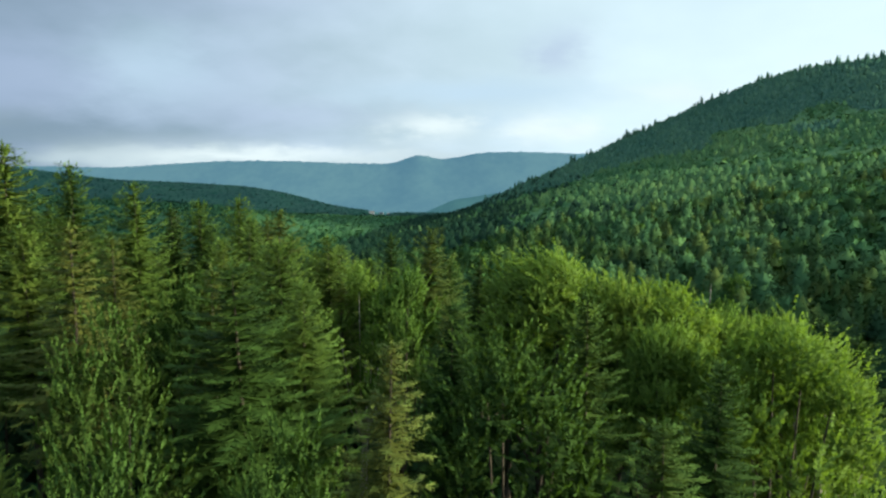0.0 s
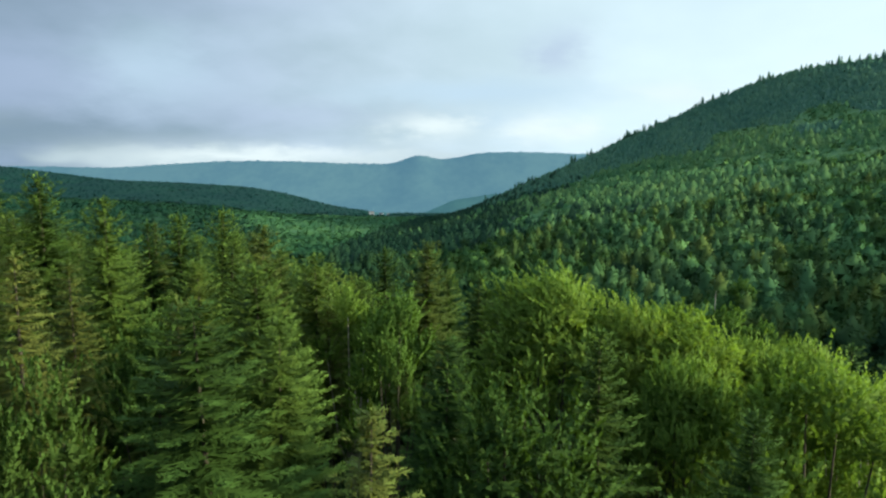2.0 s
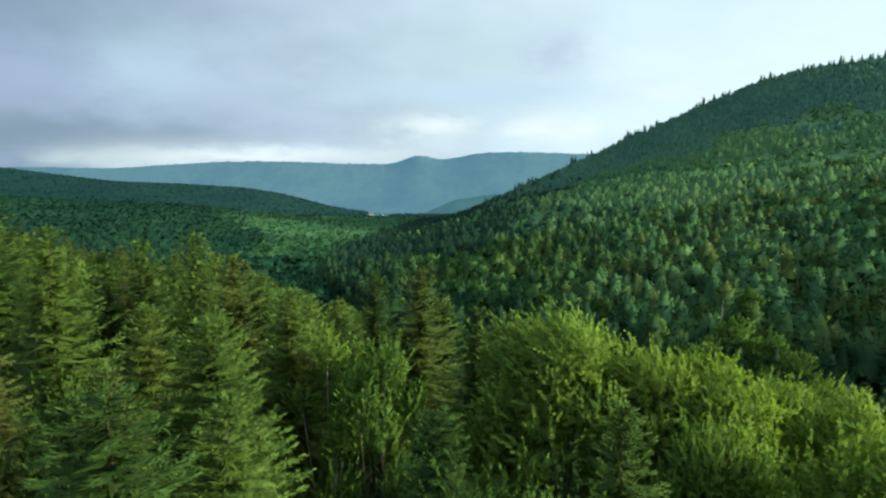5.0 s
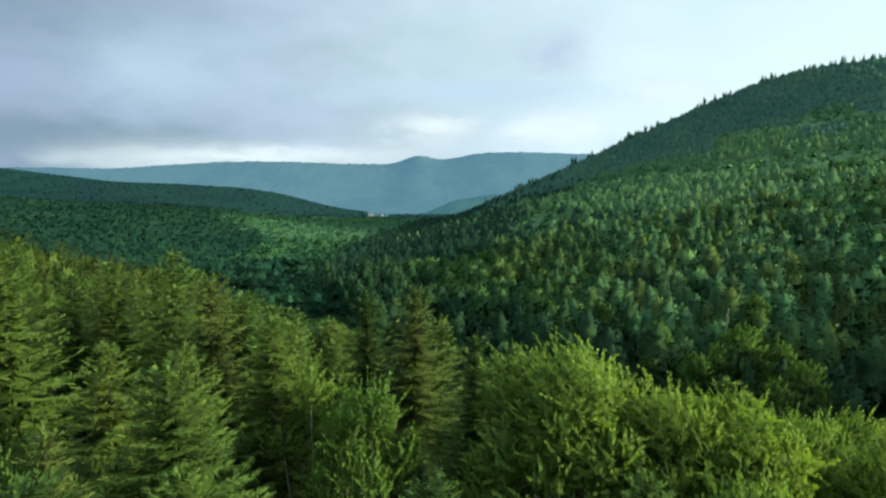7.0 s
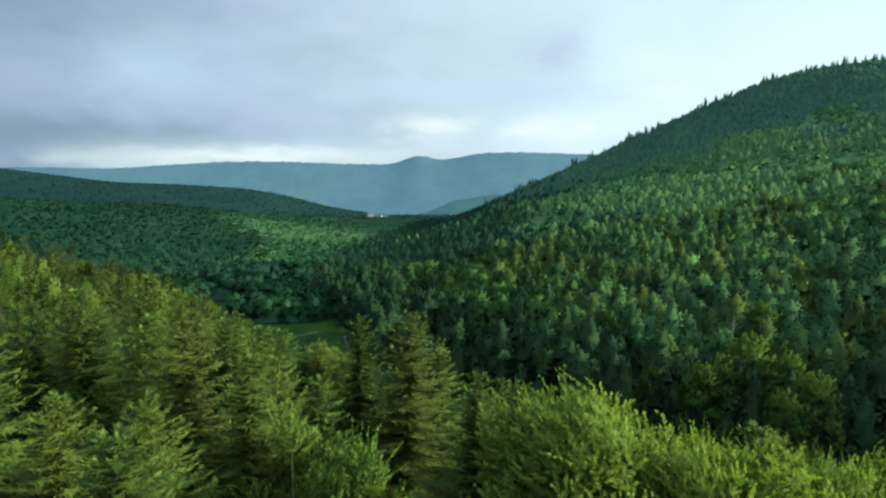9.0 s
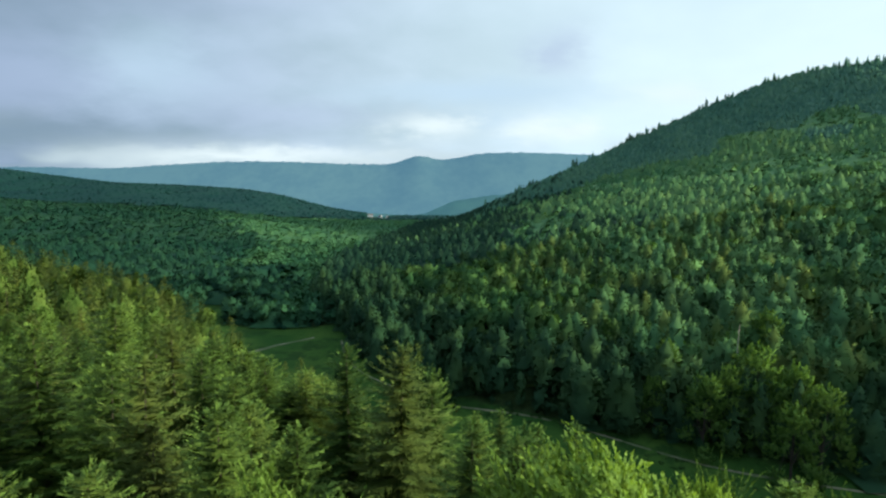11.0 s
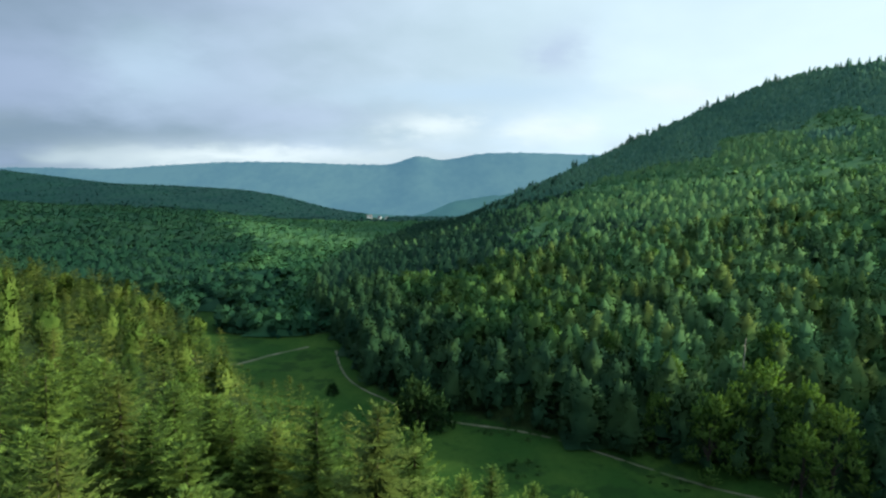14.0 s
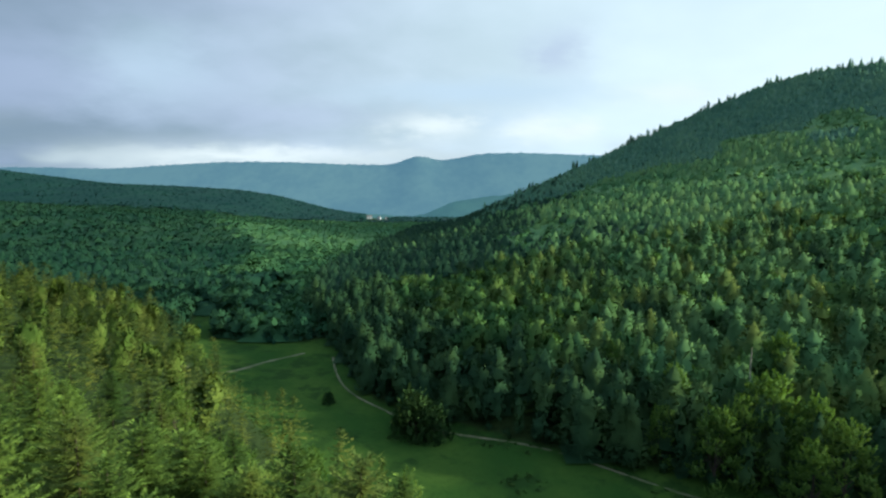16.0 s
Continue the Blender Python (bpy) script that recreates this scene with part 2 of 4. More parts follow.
def mesh_from(name, verts, faces, mat, smooth=False, normals=None, young=None):
    """A mesh out of arrays: verts n x 3, faces m x k, all of the same corner count."""
    verts, faces = np.asarray(verts, np.float32), np.asarray(faces, np.int32)
    me = bpy.data.meshes.new(name)
    k = faces.shape[1]
    me.vertices.add(len(verts))
    me.vertices.foreach_set("co", verts.ravel())
    me.loops.add(faces.size)
    me.loops.foreach_set("vertex_index", faces.ravel())
    me.polygons.add(len(faces))
    me.polygons.foreach_set("loop_start", np.arange(0, faces.size, k, dtype=np.int32))
    me.polygons.foreach_set("loop_total", np.full(len(faces), k, np.int32))
    me.polygons.foreach_set("use_smooth", np.full(len(faces), smooth))
    me.materials.append(mat)
    me.update()
    me.validate()
    if young is not None:
        me.attributes.new("young", "FLOAT", "POINT").data.foreach_set("value", np.asarray(young, np.float32))
    if normals is not None:
        me.normals_split_custom_set_from_vertices(np.asarray(normals, np.float32))
    return me


def unit(v):
    return v / np.maximum(np.linalg.norm(v, axis=-1, keepdims=True), 1e-9)


def needles(origin, way, length, width, rng, face=None):
    """Slim pointed sprays, a triangle each: from origin along way."""
    n = len(origin)
    side = np.cross(way, face if face is not None else rng.normal(size=(n, 3)))
    side = unit(side) * width[:, None]
    v = np.stack([origin - side, origin + side, origin + way * length[:, None]], 1).reshape(-1, 3)
    return v, np.arange(3 * n).reshape(n, 3)


def tube(points, radii, sides=6):
    """A tapered limb along points."""
    pts = np.asarray(points, float)
    vs, fs = [], []
    for i, (p, r) in enumerate(zip(pts, radii)):
        d = unit(pts[min(i + 1, len(pts) - 1)] - pts[max(i - 1, 0)])
        a = unit(np.cross(d, (0.31, 0.95, 0.07)))
        b = np.cross(d, a)
        for k in range(sides):
            w = 2 * math.pi * k / sides
            vs.append(p + r * (math.cos(w) * a + math.sin(w) * b))
        if i:
            for k in range(sides):
                fs.append(((i - 1) * sides + k, (i - 1) * sides + (k + 1) % sides, i * sides + (k + 1) % sides, i * sides + k))
    return np.array(vs), np.array(fs)


def join(pieces):
    vs, fs, n = [], [], 0
    for v, f in pieces:
        vs.append(v)
        fs.append(f + n)
        n += len(v)
    return np.concatenate(vs), np.concatenate(fs)


# ---- plant kinds: shapes only, 1 unit = 1 m, base at the origin ----
def conifer_shape(seed, height, radius, bare=0.15, tier=0.7, per=8, droop=0.1, lift=0.16, spray=1.0, curtain=0.3, ragged=0.2, leaf=1.0, gap=0.15, inner=12, point=0.9, bushy=1):
    """Tiers of boughs, each a flat frond of needled twigs with paler tips; returns crown, wood and how young each leaf is."""
    rng = np.random.default_rng(seed)
    o, w, ln, wd, up, yg = [], [], [], [], [], []

    def put(p, d, length, width, face, young):
        o.append(p), w.append(d), ln.append(length), wd.append(width), up.append(face), yg.append(young)

    lean = rng.normal(0, 0.05, 2)
    wood = [tube([(0, 0, -0.6), (lean[0], lean[1], height * 0.5), (0, 0, height * 0.97)], (0.011 * height, 0.006 * height, 0.012), 7)]
    z = bare * height
    while z < height - 0.25:
        t = (z - bare * height) / (height * (1 - bare))
        reach = radius * (1 - t) ** point * min(1.0, 0.6 + 2.2 * t) * min(1.0, 0.62 + 4.2 * (1 - t)) + 0.22
        n_in = max(6, int(inner * (1 - 0.5 * t)))
        az = rng.uniform(0, 6.28, n_in)
        h = np.stack([np.cos(az), np.sin(az), 0 * az], 1)
        put(h * 0.05 + np.stack([0 * az, 0 * az, z + rng.uniform(-0.3, 0.4, n_in) * tier], 1), h + np.stack([0 * az, 0 * az, rng.uniform(-0.5, 0.5, n_in)], 1),
            (reach * 0.5 + 0.1) * rng.uniform(0.5, 1.0, n_in), np.full(n_in, 0.024 * reach + 0.035), rng.normal(size=(n_in, 3)), np.zeros(n_in))
        first, count = rng.uniform(0, 6.28), max(5, int(per * (1 - 0.3 * t)))
        for b in range(count):
            if rng.random() < 0.07:
                continue
            az = first + b * 6.2832 / count + rng.normal(0, 0.2)
            L = reach * rng.uniform(1 - ragged, 1 + 0.7 * ragged)
            h = np.array([math.cos(az), math.sin(az), 0.0])
            rise = -droop + rng.normal(0, 0.06) + 0.42 * t ** 2.2
            bow = lift * rng.uniform(0.6, 1.4)
            zb = z + rng.normal(0, 0.1) * tier
            n = max(3, int(L * 0.86 / gap))
            s = 0.14 + 0.86 * (np.arange(n) + rng.uniform(0.1, 0.9, n)) / n
            p = h[None] * (L * s)[:, None]
            p[:, 2] = zb + L * (rise * s + bow * s * s) + rng.normal(0, 0.02, n)
            slope = rise + 2 * bow * s
            for sgn in (-1, 1):
                a2 = az + sgn * rng.uniform(0.55, 1.05, n) * (1.1 - 0.45 * s)
                d = np.stack([np.cos(a2), np.sin(a2), slope * 0.8 + rng.normal(-0.03, 0.10, n)], 1)
                length = (0.16 + 0.30 * L * spray * (1 - s) ** 0.75) * rng.uniform(0.7, 1.2, n)
                face = np.stack([rng.normal(0, 0.3, n), rng.normal(0, 0.3, n), np.ones(n)], 1)
                put(p, d, length, rng.uniform(0.05, 0.08, n) * leaf, face, s ** 2.2)
                for k in range(bushy):
                    f = rng.uniform(0.3, 0.75, n)[:, None]
                    turn = rng.choice((-1, 1), n) * rng.uniform(0.45, 0.9, n)
                    d2 = np.stack([np.cos(a2 + turn), np.sin(a2 + turn), slope * 0.6 + rng.normal(0.02, 0.14, n)], 1)
                    put(p + unit(d) * (length[:, None] * f), d2, 0.10 + 0.42 * length * rng.uniform(0.7, 1.2, n), rng.uniform(0.04, 0.065, n) * leaf, face, 0.05 + 0.95 * s ** 2.2)
            hung = rng.random(n) < curtain
            m = int(hung.sum())
            if m:
                d = np.stack([np.full(m, h[0] * 0.5), np.full(m, h[1] * 0.5), rng.normal(-0.9, 0.2, m)], 1)
                put(p[hung], d, (0.16 + 0.07 * L) * rng.uniform(0.7, 1.2, m), np.full(m, 0.075 * leaf), h[None] + rng.normal(0, 0.3, (m, 3)), np.zeros(m))
            tip = h * L + np.array([0, 0, zb + L * (rise + bow)])
            a2 = az + np.array([-0.45, 0.0, 0.45])
            put(np.tile(tip - h * 0.2, (3, 1)), np.stack([np.cos(a2), np.sin(a2), np.full(3, rise + 2 * bow)], 1), 0.3 * rng.uniform(0.7, 1.2, 3), np.full(3, 0.05 * leaf), np.tile((0.0, 0.0, 1.0), (3, 1)), np.ones(3))
        z += tier * rng.uniform(0.85, 1.15) * (0.5 + 0.6 * (1 - t))
    a2 = rng.uniform(0, 6.28, 12)
    put(np.stack([0 * a2, 0 * a2, height - 0.95 + 0.08 * np.arange(12)], 1), np.stack([0.4 * np.cos(a2), 0.4 * np.sin(a2), 1 + 0 * a2], 1), np.full(12, 0.34), np.full(12, 0.045), np.stack([np.cos(a2), np.sin(a2), 0 * a2], 1), np.full(12, 0.8))
    o, w, up = (np.concatenate([np.asarray(q, float).reshape(-1, 3) for q in part]) for part in (o, w, up))
    ln, wd, yg = (np.concatenate([np.asarray(q, float).ravel() for q in part]) for part in (ln, wd, yg))
    return needles(o, unit(w), ln, wd * (0.8 + 0.6 * ln), rng, up), wood, np.repeat(yg, 3)


def broadleaf_shape(seed, height, radius, shoots=330, per=15, upright=1.0, leaf=1.0, low=0.45, lobes_=13, plume=1.0, wander=0.16, swell=1.0, comb=0.0, bulge=2.6, spike=1.15):
    """Limbs that carry lobes of plume-like shoots; returns crown, wood, how young each leaf is and which way its lobe faces there.
    low: how far down the crown reaches. comb: how far all shoots lean one way."""
    rng = np.random.default_rng(seed)
    wood = [tube([(0, 0, -0.6), (rng.normal(0, 0.12), rng.normal(0, 0.12), height * 0.3), (rng.normal(0, 0.2), rng.normal(0, 0.2), height * 0.62)],
                 (0.018 * height, 0.012 * height, 0.006 * height), 8)]
    lobes = []
    for k in range(lobes_):
        a = k * 2.4 + rng.uniform(-0.4, 0.4)
        q = math.sqrt((k + 0.4) / lobes_)
        top = height * (1 - (1 - low) * q ** bulge - rng.uniform(0, 0.05)) - radius * 0.30
        c = np.array([math.cos(a) * q * 0.78 * radius, math.sin(a) * q * 0.78 * radius, top])
        lobes.append((c, radius * rng.uniform(0.24, 0.38) * swell))
        if k % 2 == 0:
            wood.append(tube([(0, 0, height * rng.uniform(0.18, 0.34)), c * (0.5, 0.5, 0) + np.array([0, 0, height * 0.4]), c + np.array([0, 0, radius * 0.1])],
                             (0.007 * height, 0.004 * height, 0.02), 5))
    o, w, ln, wd, yg, aw = [], [], [], [], [], []
    for c, r in lobes:
        n = 70
        d = unit(rng.normal(size=(n, 3)) + np.array([0, 0, 0.1]))
        o.append(c + d * (r * rng.uniform(0.05, 0.45, n))[:, None])
        w.append(unit(d + rng.normal(0, 0.5, (n, 3))))
        ln.append(r * rng.uniform(0.2, 0.34, n))
        wd.append(r * rng.uniform(0.07, 0.12, n))
        yg.append(np.zeros(n))
        aw.append(d)
    sway = comb * np.array([math.cos(seed * 1.7), math.sin(seed * 1.7), 0])
    for k in range(shoots):
        c, r = lobes[k % lobes_]
        d = unit(rng.normal(size=3) + np.array([0, 0, 0.4]))
        p = c + d * r * rng.uniform(0.5, 0.98) * (1.0, 1.0, 1.1)
        stem = unit(d * 0.65 + np.array([0, 0, upright]) + sway + rng.normal(0, wander, 3))
        bend = rng.normal(0, 0.2, 3) + sway * 0.6
        L = plume * rng.uniform(0.45, 1.25) * (0.6 + radius * 0.05) * (spike if d[2] > 0.4 else 0.8)
        s = (np.arange(per) + rng.random(per)) / per
        a = rng.uniform(0, 6.28, per)
        out = unit(np.cross(stem[None], np.stack([np.cos(a), np.sin(a), np.full(per, 0.3)], 1)))
        o.append(p + stem * (L * s)[:, None] + bend * (L * s * s)[:, None] + rng.normal(0, 0.015, (per, 3)))
        w.append(unit(out * (0.75 - 0.4 * s)[:, None] + stem + bend * s[:, None]))
        ln.append((0.30 - 0.13 * s) * rng.uniform(0.7, 1.2, per) * leaf)
        wd.append(rng.uniform(0.040, 0.070, per) * leaf)
        yg.append(max(0.0, d[2] * 0.4 + 0.6) * s)
        aw.append(np.tile(d, (per, 1)))
    o, w, ln, wd, yg, aw = (np.concatenate(q) for q in (o, w, ln, wd, yg, aw))
    return needles(o, w, ln, wd, rng), wood, np.repeat(yg, 3), aw


def lump(rng, rings, sides, radius_at, z0, z1, rough_=0.12):
    """A closed, uneven core for a far tree."""
    vs, fs = [], []
    for i in range(rings):
        t = i / (rings - 1)
        for k in range(sides):
            a = 6.2832 * (k + 0.5 * (i % 2)) / sides
            r = radius_at(t) * (1 + rng.normal(0, rough_)) + 0.004
            vs.append((r * math.cos(a), r * math.sin(a), z0 + (z1 - z0) * t + rng.normal(0, 0.01)))
    for i in range(rings - 1):
        for k in range(sides):
            a, b, c, d = i * sides + k, i * sides + (k + 1) % sides, (i + 1) * sides + (k + 1) % sides, (i + 1) * sides + k
            fs += [(a, b, c), (a, c, d)]
    return np.array(vs), np.array(fs)


def plain_broadleaf(seed, count, size, lobes_=6, rings=4):
    """A light rounded tree of leafy sprays, 1 high and 1 wide, for woods seen from afar."""
    rng = np.random.default_rng(seed)
    lobes = [(np.array([rng.uniform(-0.24, 0.24), rng.uniform(-0.24, 0.24), rng.uniform(0.26, 0.76)]), rng.uniform(0.17, 0.27) * (6 / lobes_) ** 0.3) for k in range(lobes_)]
    o, w = [], []
    for k in range(count):
        c, r = lobes[k % lobes_]
        d = unit(rng.normal(size=3) + np.array([0, 0, 0.35]))
        o.append(c + d * r * rng.uniform(0.6, 1.0))
        w.append(unit(d * 0.8 + rng.normal(0, 0.45, 3) + np.array([0, 0, 0.3])))
    o, w = np.array(o), np.array(w)
    cores = []
    for c, r in lobes:
        v, f = lump(rng, rings, 5, lambda t: r * 0.70 * math.sin(0.35 + 2.5 * t), -r * 0.72, r * 0.78)
        cores.append((v + c, f))
    return join([needles(o, w, rng.uniform(0.7, 1.3, count) * size, rng.uniform(0.26, 0.42, count) * size, rng, o - np.array([0, 0, 0.3]))] + cores)


def soft_crown(seed, count, size, rings=5, sides=6, blunt=0.5, full=0.55):
    """A dense tall crown of short sprays on a full core, 1 high and 1 wide: a conifer or slim tree in a closed wood."""
    rng = np.random.default_rng(seed)

    def reach(t):
        return 0.5 * max(0.0, 1 - t) ** blunt * min(1, 0.7 + 1.2 * t)

    t = (1 - rng.random(count) ** 0.62) * 0.97
    a = rng.uniform(0, 6.2832, count)
    swell = 1 + 0.16 * np.sin(3 * a + seed) * np.sin(9 * t + seed)
    r = np.array([reach(q) for q in t]) * swell * rng.uniform(0.6, 1.0, count)
    o = np.stack([r * np.cos(a), r * np.sin(a), 0.05 + 0.92 * t], 1)
    w = unit(np.stack([np.cos(a), np.sin(a), -0.15 + 1.3 * t], 1) + rng.normal(0, 0.3, (count, 3))) * (0.9, 0.9, 0.5)
    core = lump(rng, rings, sides, lambda q: reach(q) * full * (1 + 0.18 * math.sin(21 * q + seed)) + 0.01, 0.06, 0.95, 0.12)
    face = np.stack([np.cos(a), np.sin(a), 0.6 + t], 1)
    return join([needles(o, w, rng.uniform(0.7, 1.3, count) * size, rng.uniform(0.28, 0.46, count) * size, rng, face), core])


# ---- the lie of the land ----
def ease(v, soft):
    """v where it is large, nought where it is negative, rounded over soft metres."""
    return 0.5 * (v + np.sqrt(v * v + soft * soft)) 


def lesser(a, b, soft):
    return 0.5 * (a + b - np.sqrt((a - b) ** 2 + soft * soft))


def valley_floor(y):
    return 18.0 - 0.0165 * np.clip(y - 200, 0, 1180) - 0.0165 * np.clip(y - 700, 0, 680) - 0.065 * np.clip(y - 1380, 0, 1900)


def near_hill(x, y):
    """The wooded spur under the camera: how far it stands above the valley."""
    foot = 105 - 0.15 * (x + 5) + 1.35 * ease(-5 - x, 14.0)
    foot = lesser(foot, 285.0, 40.0)
    steep = np.interp(x, (-90, -40, -10, 5, 30), (0.25, 0.36, 0.39, 0.46, 0.48))
    top = np.clip(23 - 0.2 * x, 7, 42)
    return ease(lesser(steep * (foot - y), top, 5.0), 3.0)


def foot_line(y):
    return np.interp(y, (60, 100, 124, 133, 142, 152, 167, 188, 215, 250, 350, 500, 700, 1000, 1500), (130, 90, 43, 29, 12, -4, -16, -23, -33, -50, -60, -48, -26, 15, 200))


def right_hill(x, y):
    """The long hill across the valley."""
    steep = np.interp(y, (-200, 60, 100, 170, 250, 400, 550, 650, 700, 900, 1300), (0.3, 0.22, 0.16, 0.15, 0.18, 0.238, 0.343, 0.456, 0.468, 0.32, 0.10))
    back, soft = np.interp(y, (200, 600), (0, 35)), np.interp(y, (200, 600), (10, 28))
    rise = steep * ease(x - foot_line(y) - back, soft)
    # unseen rise right of the view, added to shade the valley bottom
    spur = 33 * np.exp(-((x - 208) / 60) ** 2 - ((y - 92) / 72) ** 2)
    return lesser(rise, 172.0, 15.0) + spur


def left_ridges(x, y):
    far = np.interp(-x, (120, 215, 284, 340, 393, 450, 565, 745, 900, 1000, 1500), (0, 7, 20, 36, 48, 56, 63, 69, 88, 101, 139)) * np.exp(-((y - 1350) / np.where(y < 1350, 420, 500)) ** 2)
    mid = 0.075 * ease(-x - 130, 50.0) * np.exp(-((y - 620) / 170) ** 2)
    return lesser(far, 125.0, 20.0) + mid


def ground_at(x, y):
    x, y = np.asarray(x, float), np.asarray(y, float)
    lumps = 0.5 * np.sin(x * 0.09 + 1.3) * np.sin(y * 0.075) + 0.22 * np.sin(x * 0.23 + y * 0.17)
    return valley_floor(y) + near_hill(x, y) + right_hill(x, y) + left_ridges(x, y) + lumps * 0.8


def graded(stops):
    out = []
    for (a, step), (b, _) in zip(stops, stops[1:]):
        out += list(np.arange(a, b, step))
    return np.array(out + [stops[-1][0]])


def make_ground():
    xs = graded([(-4800, 300), (-1800, 60), (-600, 15), (-160, 4), (140, 12), (700, 60), (1600, 300), (4800, 1)])
    ys = graded([(-1500, 150), (-300, 20), (-40, 4), (330, 10), (900, 25), (1900, 200), (4900, 1)])
    X, Y = np.meshgrid(xs, ys)
    v = np.stack([X, Y, ground_at(X, Y)], -1).reshape(-1, 3)
    nx, ny = len(xs), len(ys)
    i = (np.arange(ny - 1)[:, None] * nx + np.arange(nx - 1)[None]).ravel()
    f = np.stack([i, i + 1, i + 1 + nx, i + nx], 1)
    me = mesh_from("ground", v, f, GROUND, smooth=True)
    me.attributes.new("grass", "FLOAT", "POINT").data.foreach_set("value", grass_share(v[:, 0], v[:, 1]).astype(np.float32))
    tagged(new("ground", me), "mossy forest floor and green valley meadow", "ground", kind="structure")


def grass_share(x, y):
    """1 on open grass, nought under the trees, softened at the edge."""
    out = 0
    for a in range(8):
        out = out + is_meadow(x + 2.5 * math.cos(a * 0.785), y + 2.5 * math.sin(a * 0.785))
    return out / 8


def is_meadow(x, y):
    """Open grass: the valley bottom between the two woods, and small clearings farther on."""
    x, y = np.asarray(x, float), np.asarray(y, float)
    wave = 3.0 * np.sin(x * 0.16) + 2.0 * np.sin(y * 0.21 + 1)
    bottom = (near_hill(x, y) < 3.0) & (x < foot_line(y) + 2 + wave * 0.5) & (y > 70) & (y < 213 + wave) & (x > -85) & (x < 120)
    glade = ((x + 80) / 11) ** 2 + ((y - 304) / 16) ** 2 < 1
    hollow = (((x + 83) * 0.367 - (y - 240) * 0.93) / 27) ** 2 + (((x + 83) * 0.93 + (y - 240) * 0.367) / 4.5) ** 2 < 1
    return bottom | glade | hollow


make_ground()


def make_backdrop(name, y0, crest, mat, label):
    """A long far ridge, seen only as distance."""
    xs = np.arange(-4600, 4601, 18.0)
    rng = np.random.default_rng(5)
    z, trees = crest(xs), 3.0 * np.abs(rng.normal(size=len(xs)))
    rows = []
    for k, s in enumerate(np.linspace(0, 1, 9)):
        rows.append(np.stack([xs, y0 - 700 * (1 - s) ** 1.2 + 0 * xs, -125 + (z + 125) * s ** 1.1 + trees * s ** 20], -1))
    rows.append(np.stack([xs, y0 + 120 + 0 * xs, z - 160], -1))
    v = np.concatenate(rows)
    n = len(xs)
    i = (np.arange(len(rows) - 1)[:, None] * n + np.arange(n - 1)[None]).ravel()
    tagged(new(name, mesh_from(name, v, np.stack([i, i + 1, i + 1 + n, i + n], 1), mat, True)), label, "hill", kind="structure")


def step_up(x, at, width):
    return 0.5 + 0.5 * np.tanh((x - at) / width)


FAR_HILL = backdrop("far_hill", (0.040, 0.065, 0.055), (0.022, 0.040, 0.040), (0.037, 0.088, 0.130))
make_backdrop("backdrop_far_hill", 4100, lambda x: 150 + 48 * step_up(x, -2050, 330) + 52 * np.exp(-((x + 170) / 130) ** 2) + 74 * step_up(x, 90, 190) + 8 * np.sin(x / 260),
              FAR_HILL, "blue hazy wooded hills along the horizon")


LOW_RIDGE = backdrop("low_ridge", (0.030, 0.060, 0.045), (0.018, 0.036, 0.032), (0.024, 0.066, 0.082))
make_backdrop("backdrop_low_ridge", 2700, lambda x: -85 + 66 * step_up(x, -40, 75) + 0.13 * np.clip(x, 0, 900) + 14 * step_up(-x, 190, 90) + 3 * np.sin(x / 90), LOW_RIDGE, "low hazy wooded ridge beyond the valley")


# ---- woods ----
def scatter(shapes, places, heights, widths, rng, tilt=0.03, up=0.9, blend=0.93):
    """Many light trees in one mesh: arrays of places (n x 3), heights and crown widths."""
    vs, fs, ns, n = [], [], [], 0
    kind = rng.integers(0, len(shapes), len(places))
    for k, (v, f) in enumerate(shapes):
        v, f, nrm = turned_out(v, f, up, blend=blend)
        sel = np.nonzero(kind == k)[0]
        if not len(sel):
            continue
        a = rng.uniform(0, 6.2832, len(sel))
        c, s = np.cos(a)[:, None], np.sin(a)[:, None]
        x = (v[None, :, 0] * c - v[None, :, 1] * s) * widths[sel][:, None]
        y = (v[None, :, 0] * s + v[None, :, 1] * c) * widths[sel][:, None]
        z = v[None, :, 2] * heights[sel][:, None]
        x = x + z * rng.normal(0, tilt, len(sel))[:, None]
        p = np.stack([x, y, z], -1) + places[sel][:, None, :]
        vs.append(p.reshape(-1, 3))
        turned = np.stack([nrm[None, :, 0] * c - nrm[None, :, 1] * s, nrm[None, :, 0] * s + nrm[None, :, 1] * c, np.broadcast_to(nrm[None, :, 2], x.shape)], -1)
        ns.append(turned.reshape(-1, 3))
        fs.append((f[None] + (n + np.arange(len(sel)) * len(v))[:, None, None]).reshape(-1, f.shape[1]))
        n += len(sel) * len(v)
    return np.concatenate(vs), np.concatenate(fs), np.concatenate(ns)


def spread(x0, x1, y0, y1, gap, rng, keep):
    """Places on a shaken grid where keep(x, y) holds."""
    X, Y = np.meshgrid(np.arange(x0, x1, gap), np.arange(y0, y1, gap))
    x = X.ravel() + rng.uniform(-0.42, 0.42, X.size) * gap
    y = Y.ravel() + rng.uniform(-0.42, 0.42, X.size) * gap
    ok = keep(x, y)
    x, y = x[ok], y[ok]
    return np.stack([x, y, ground_at(x, y)], -1)


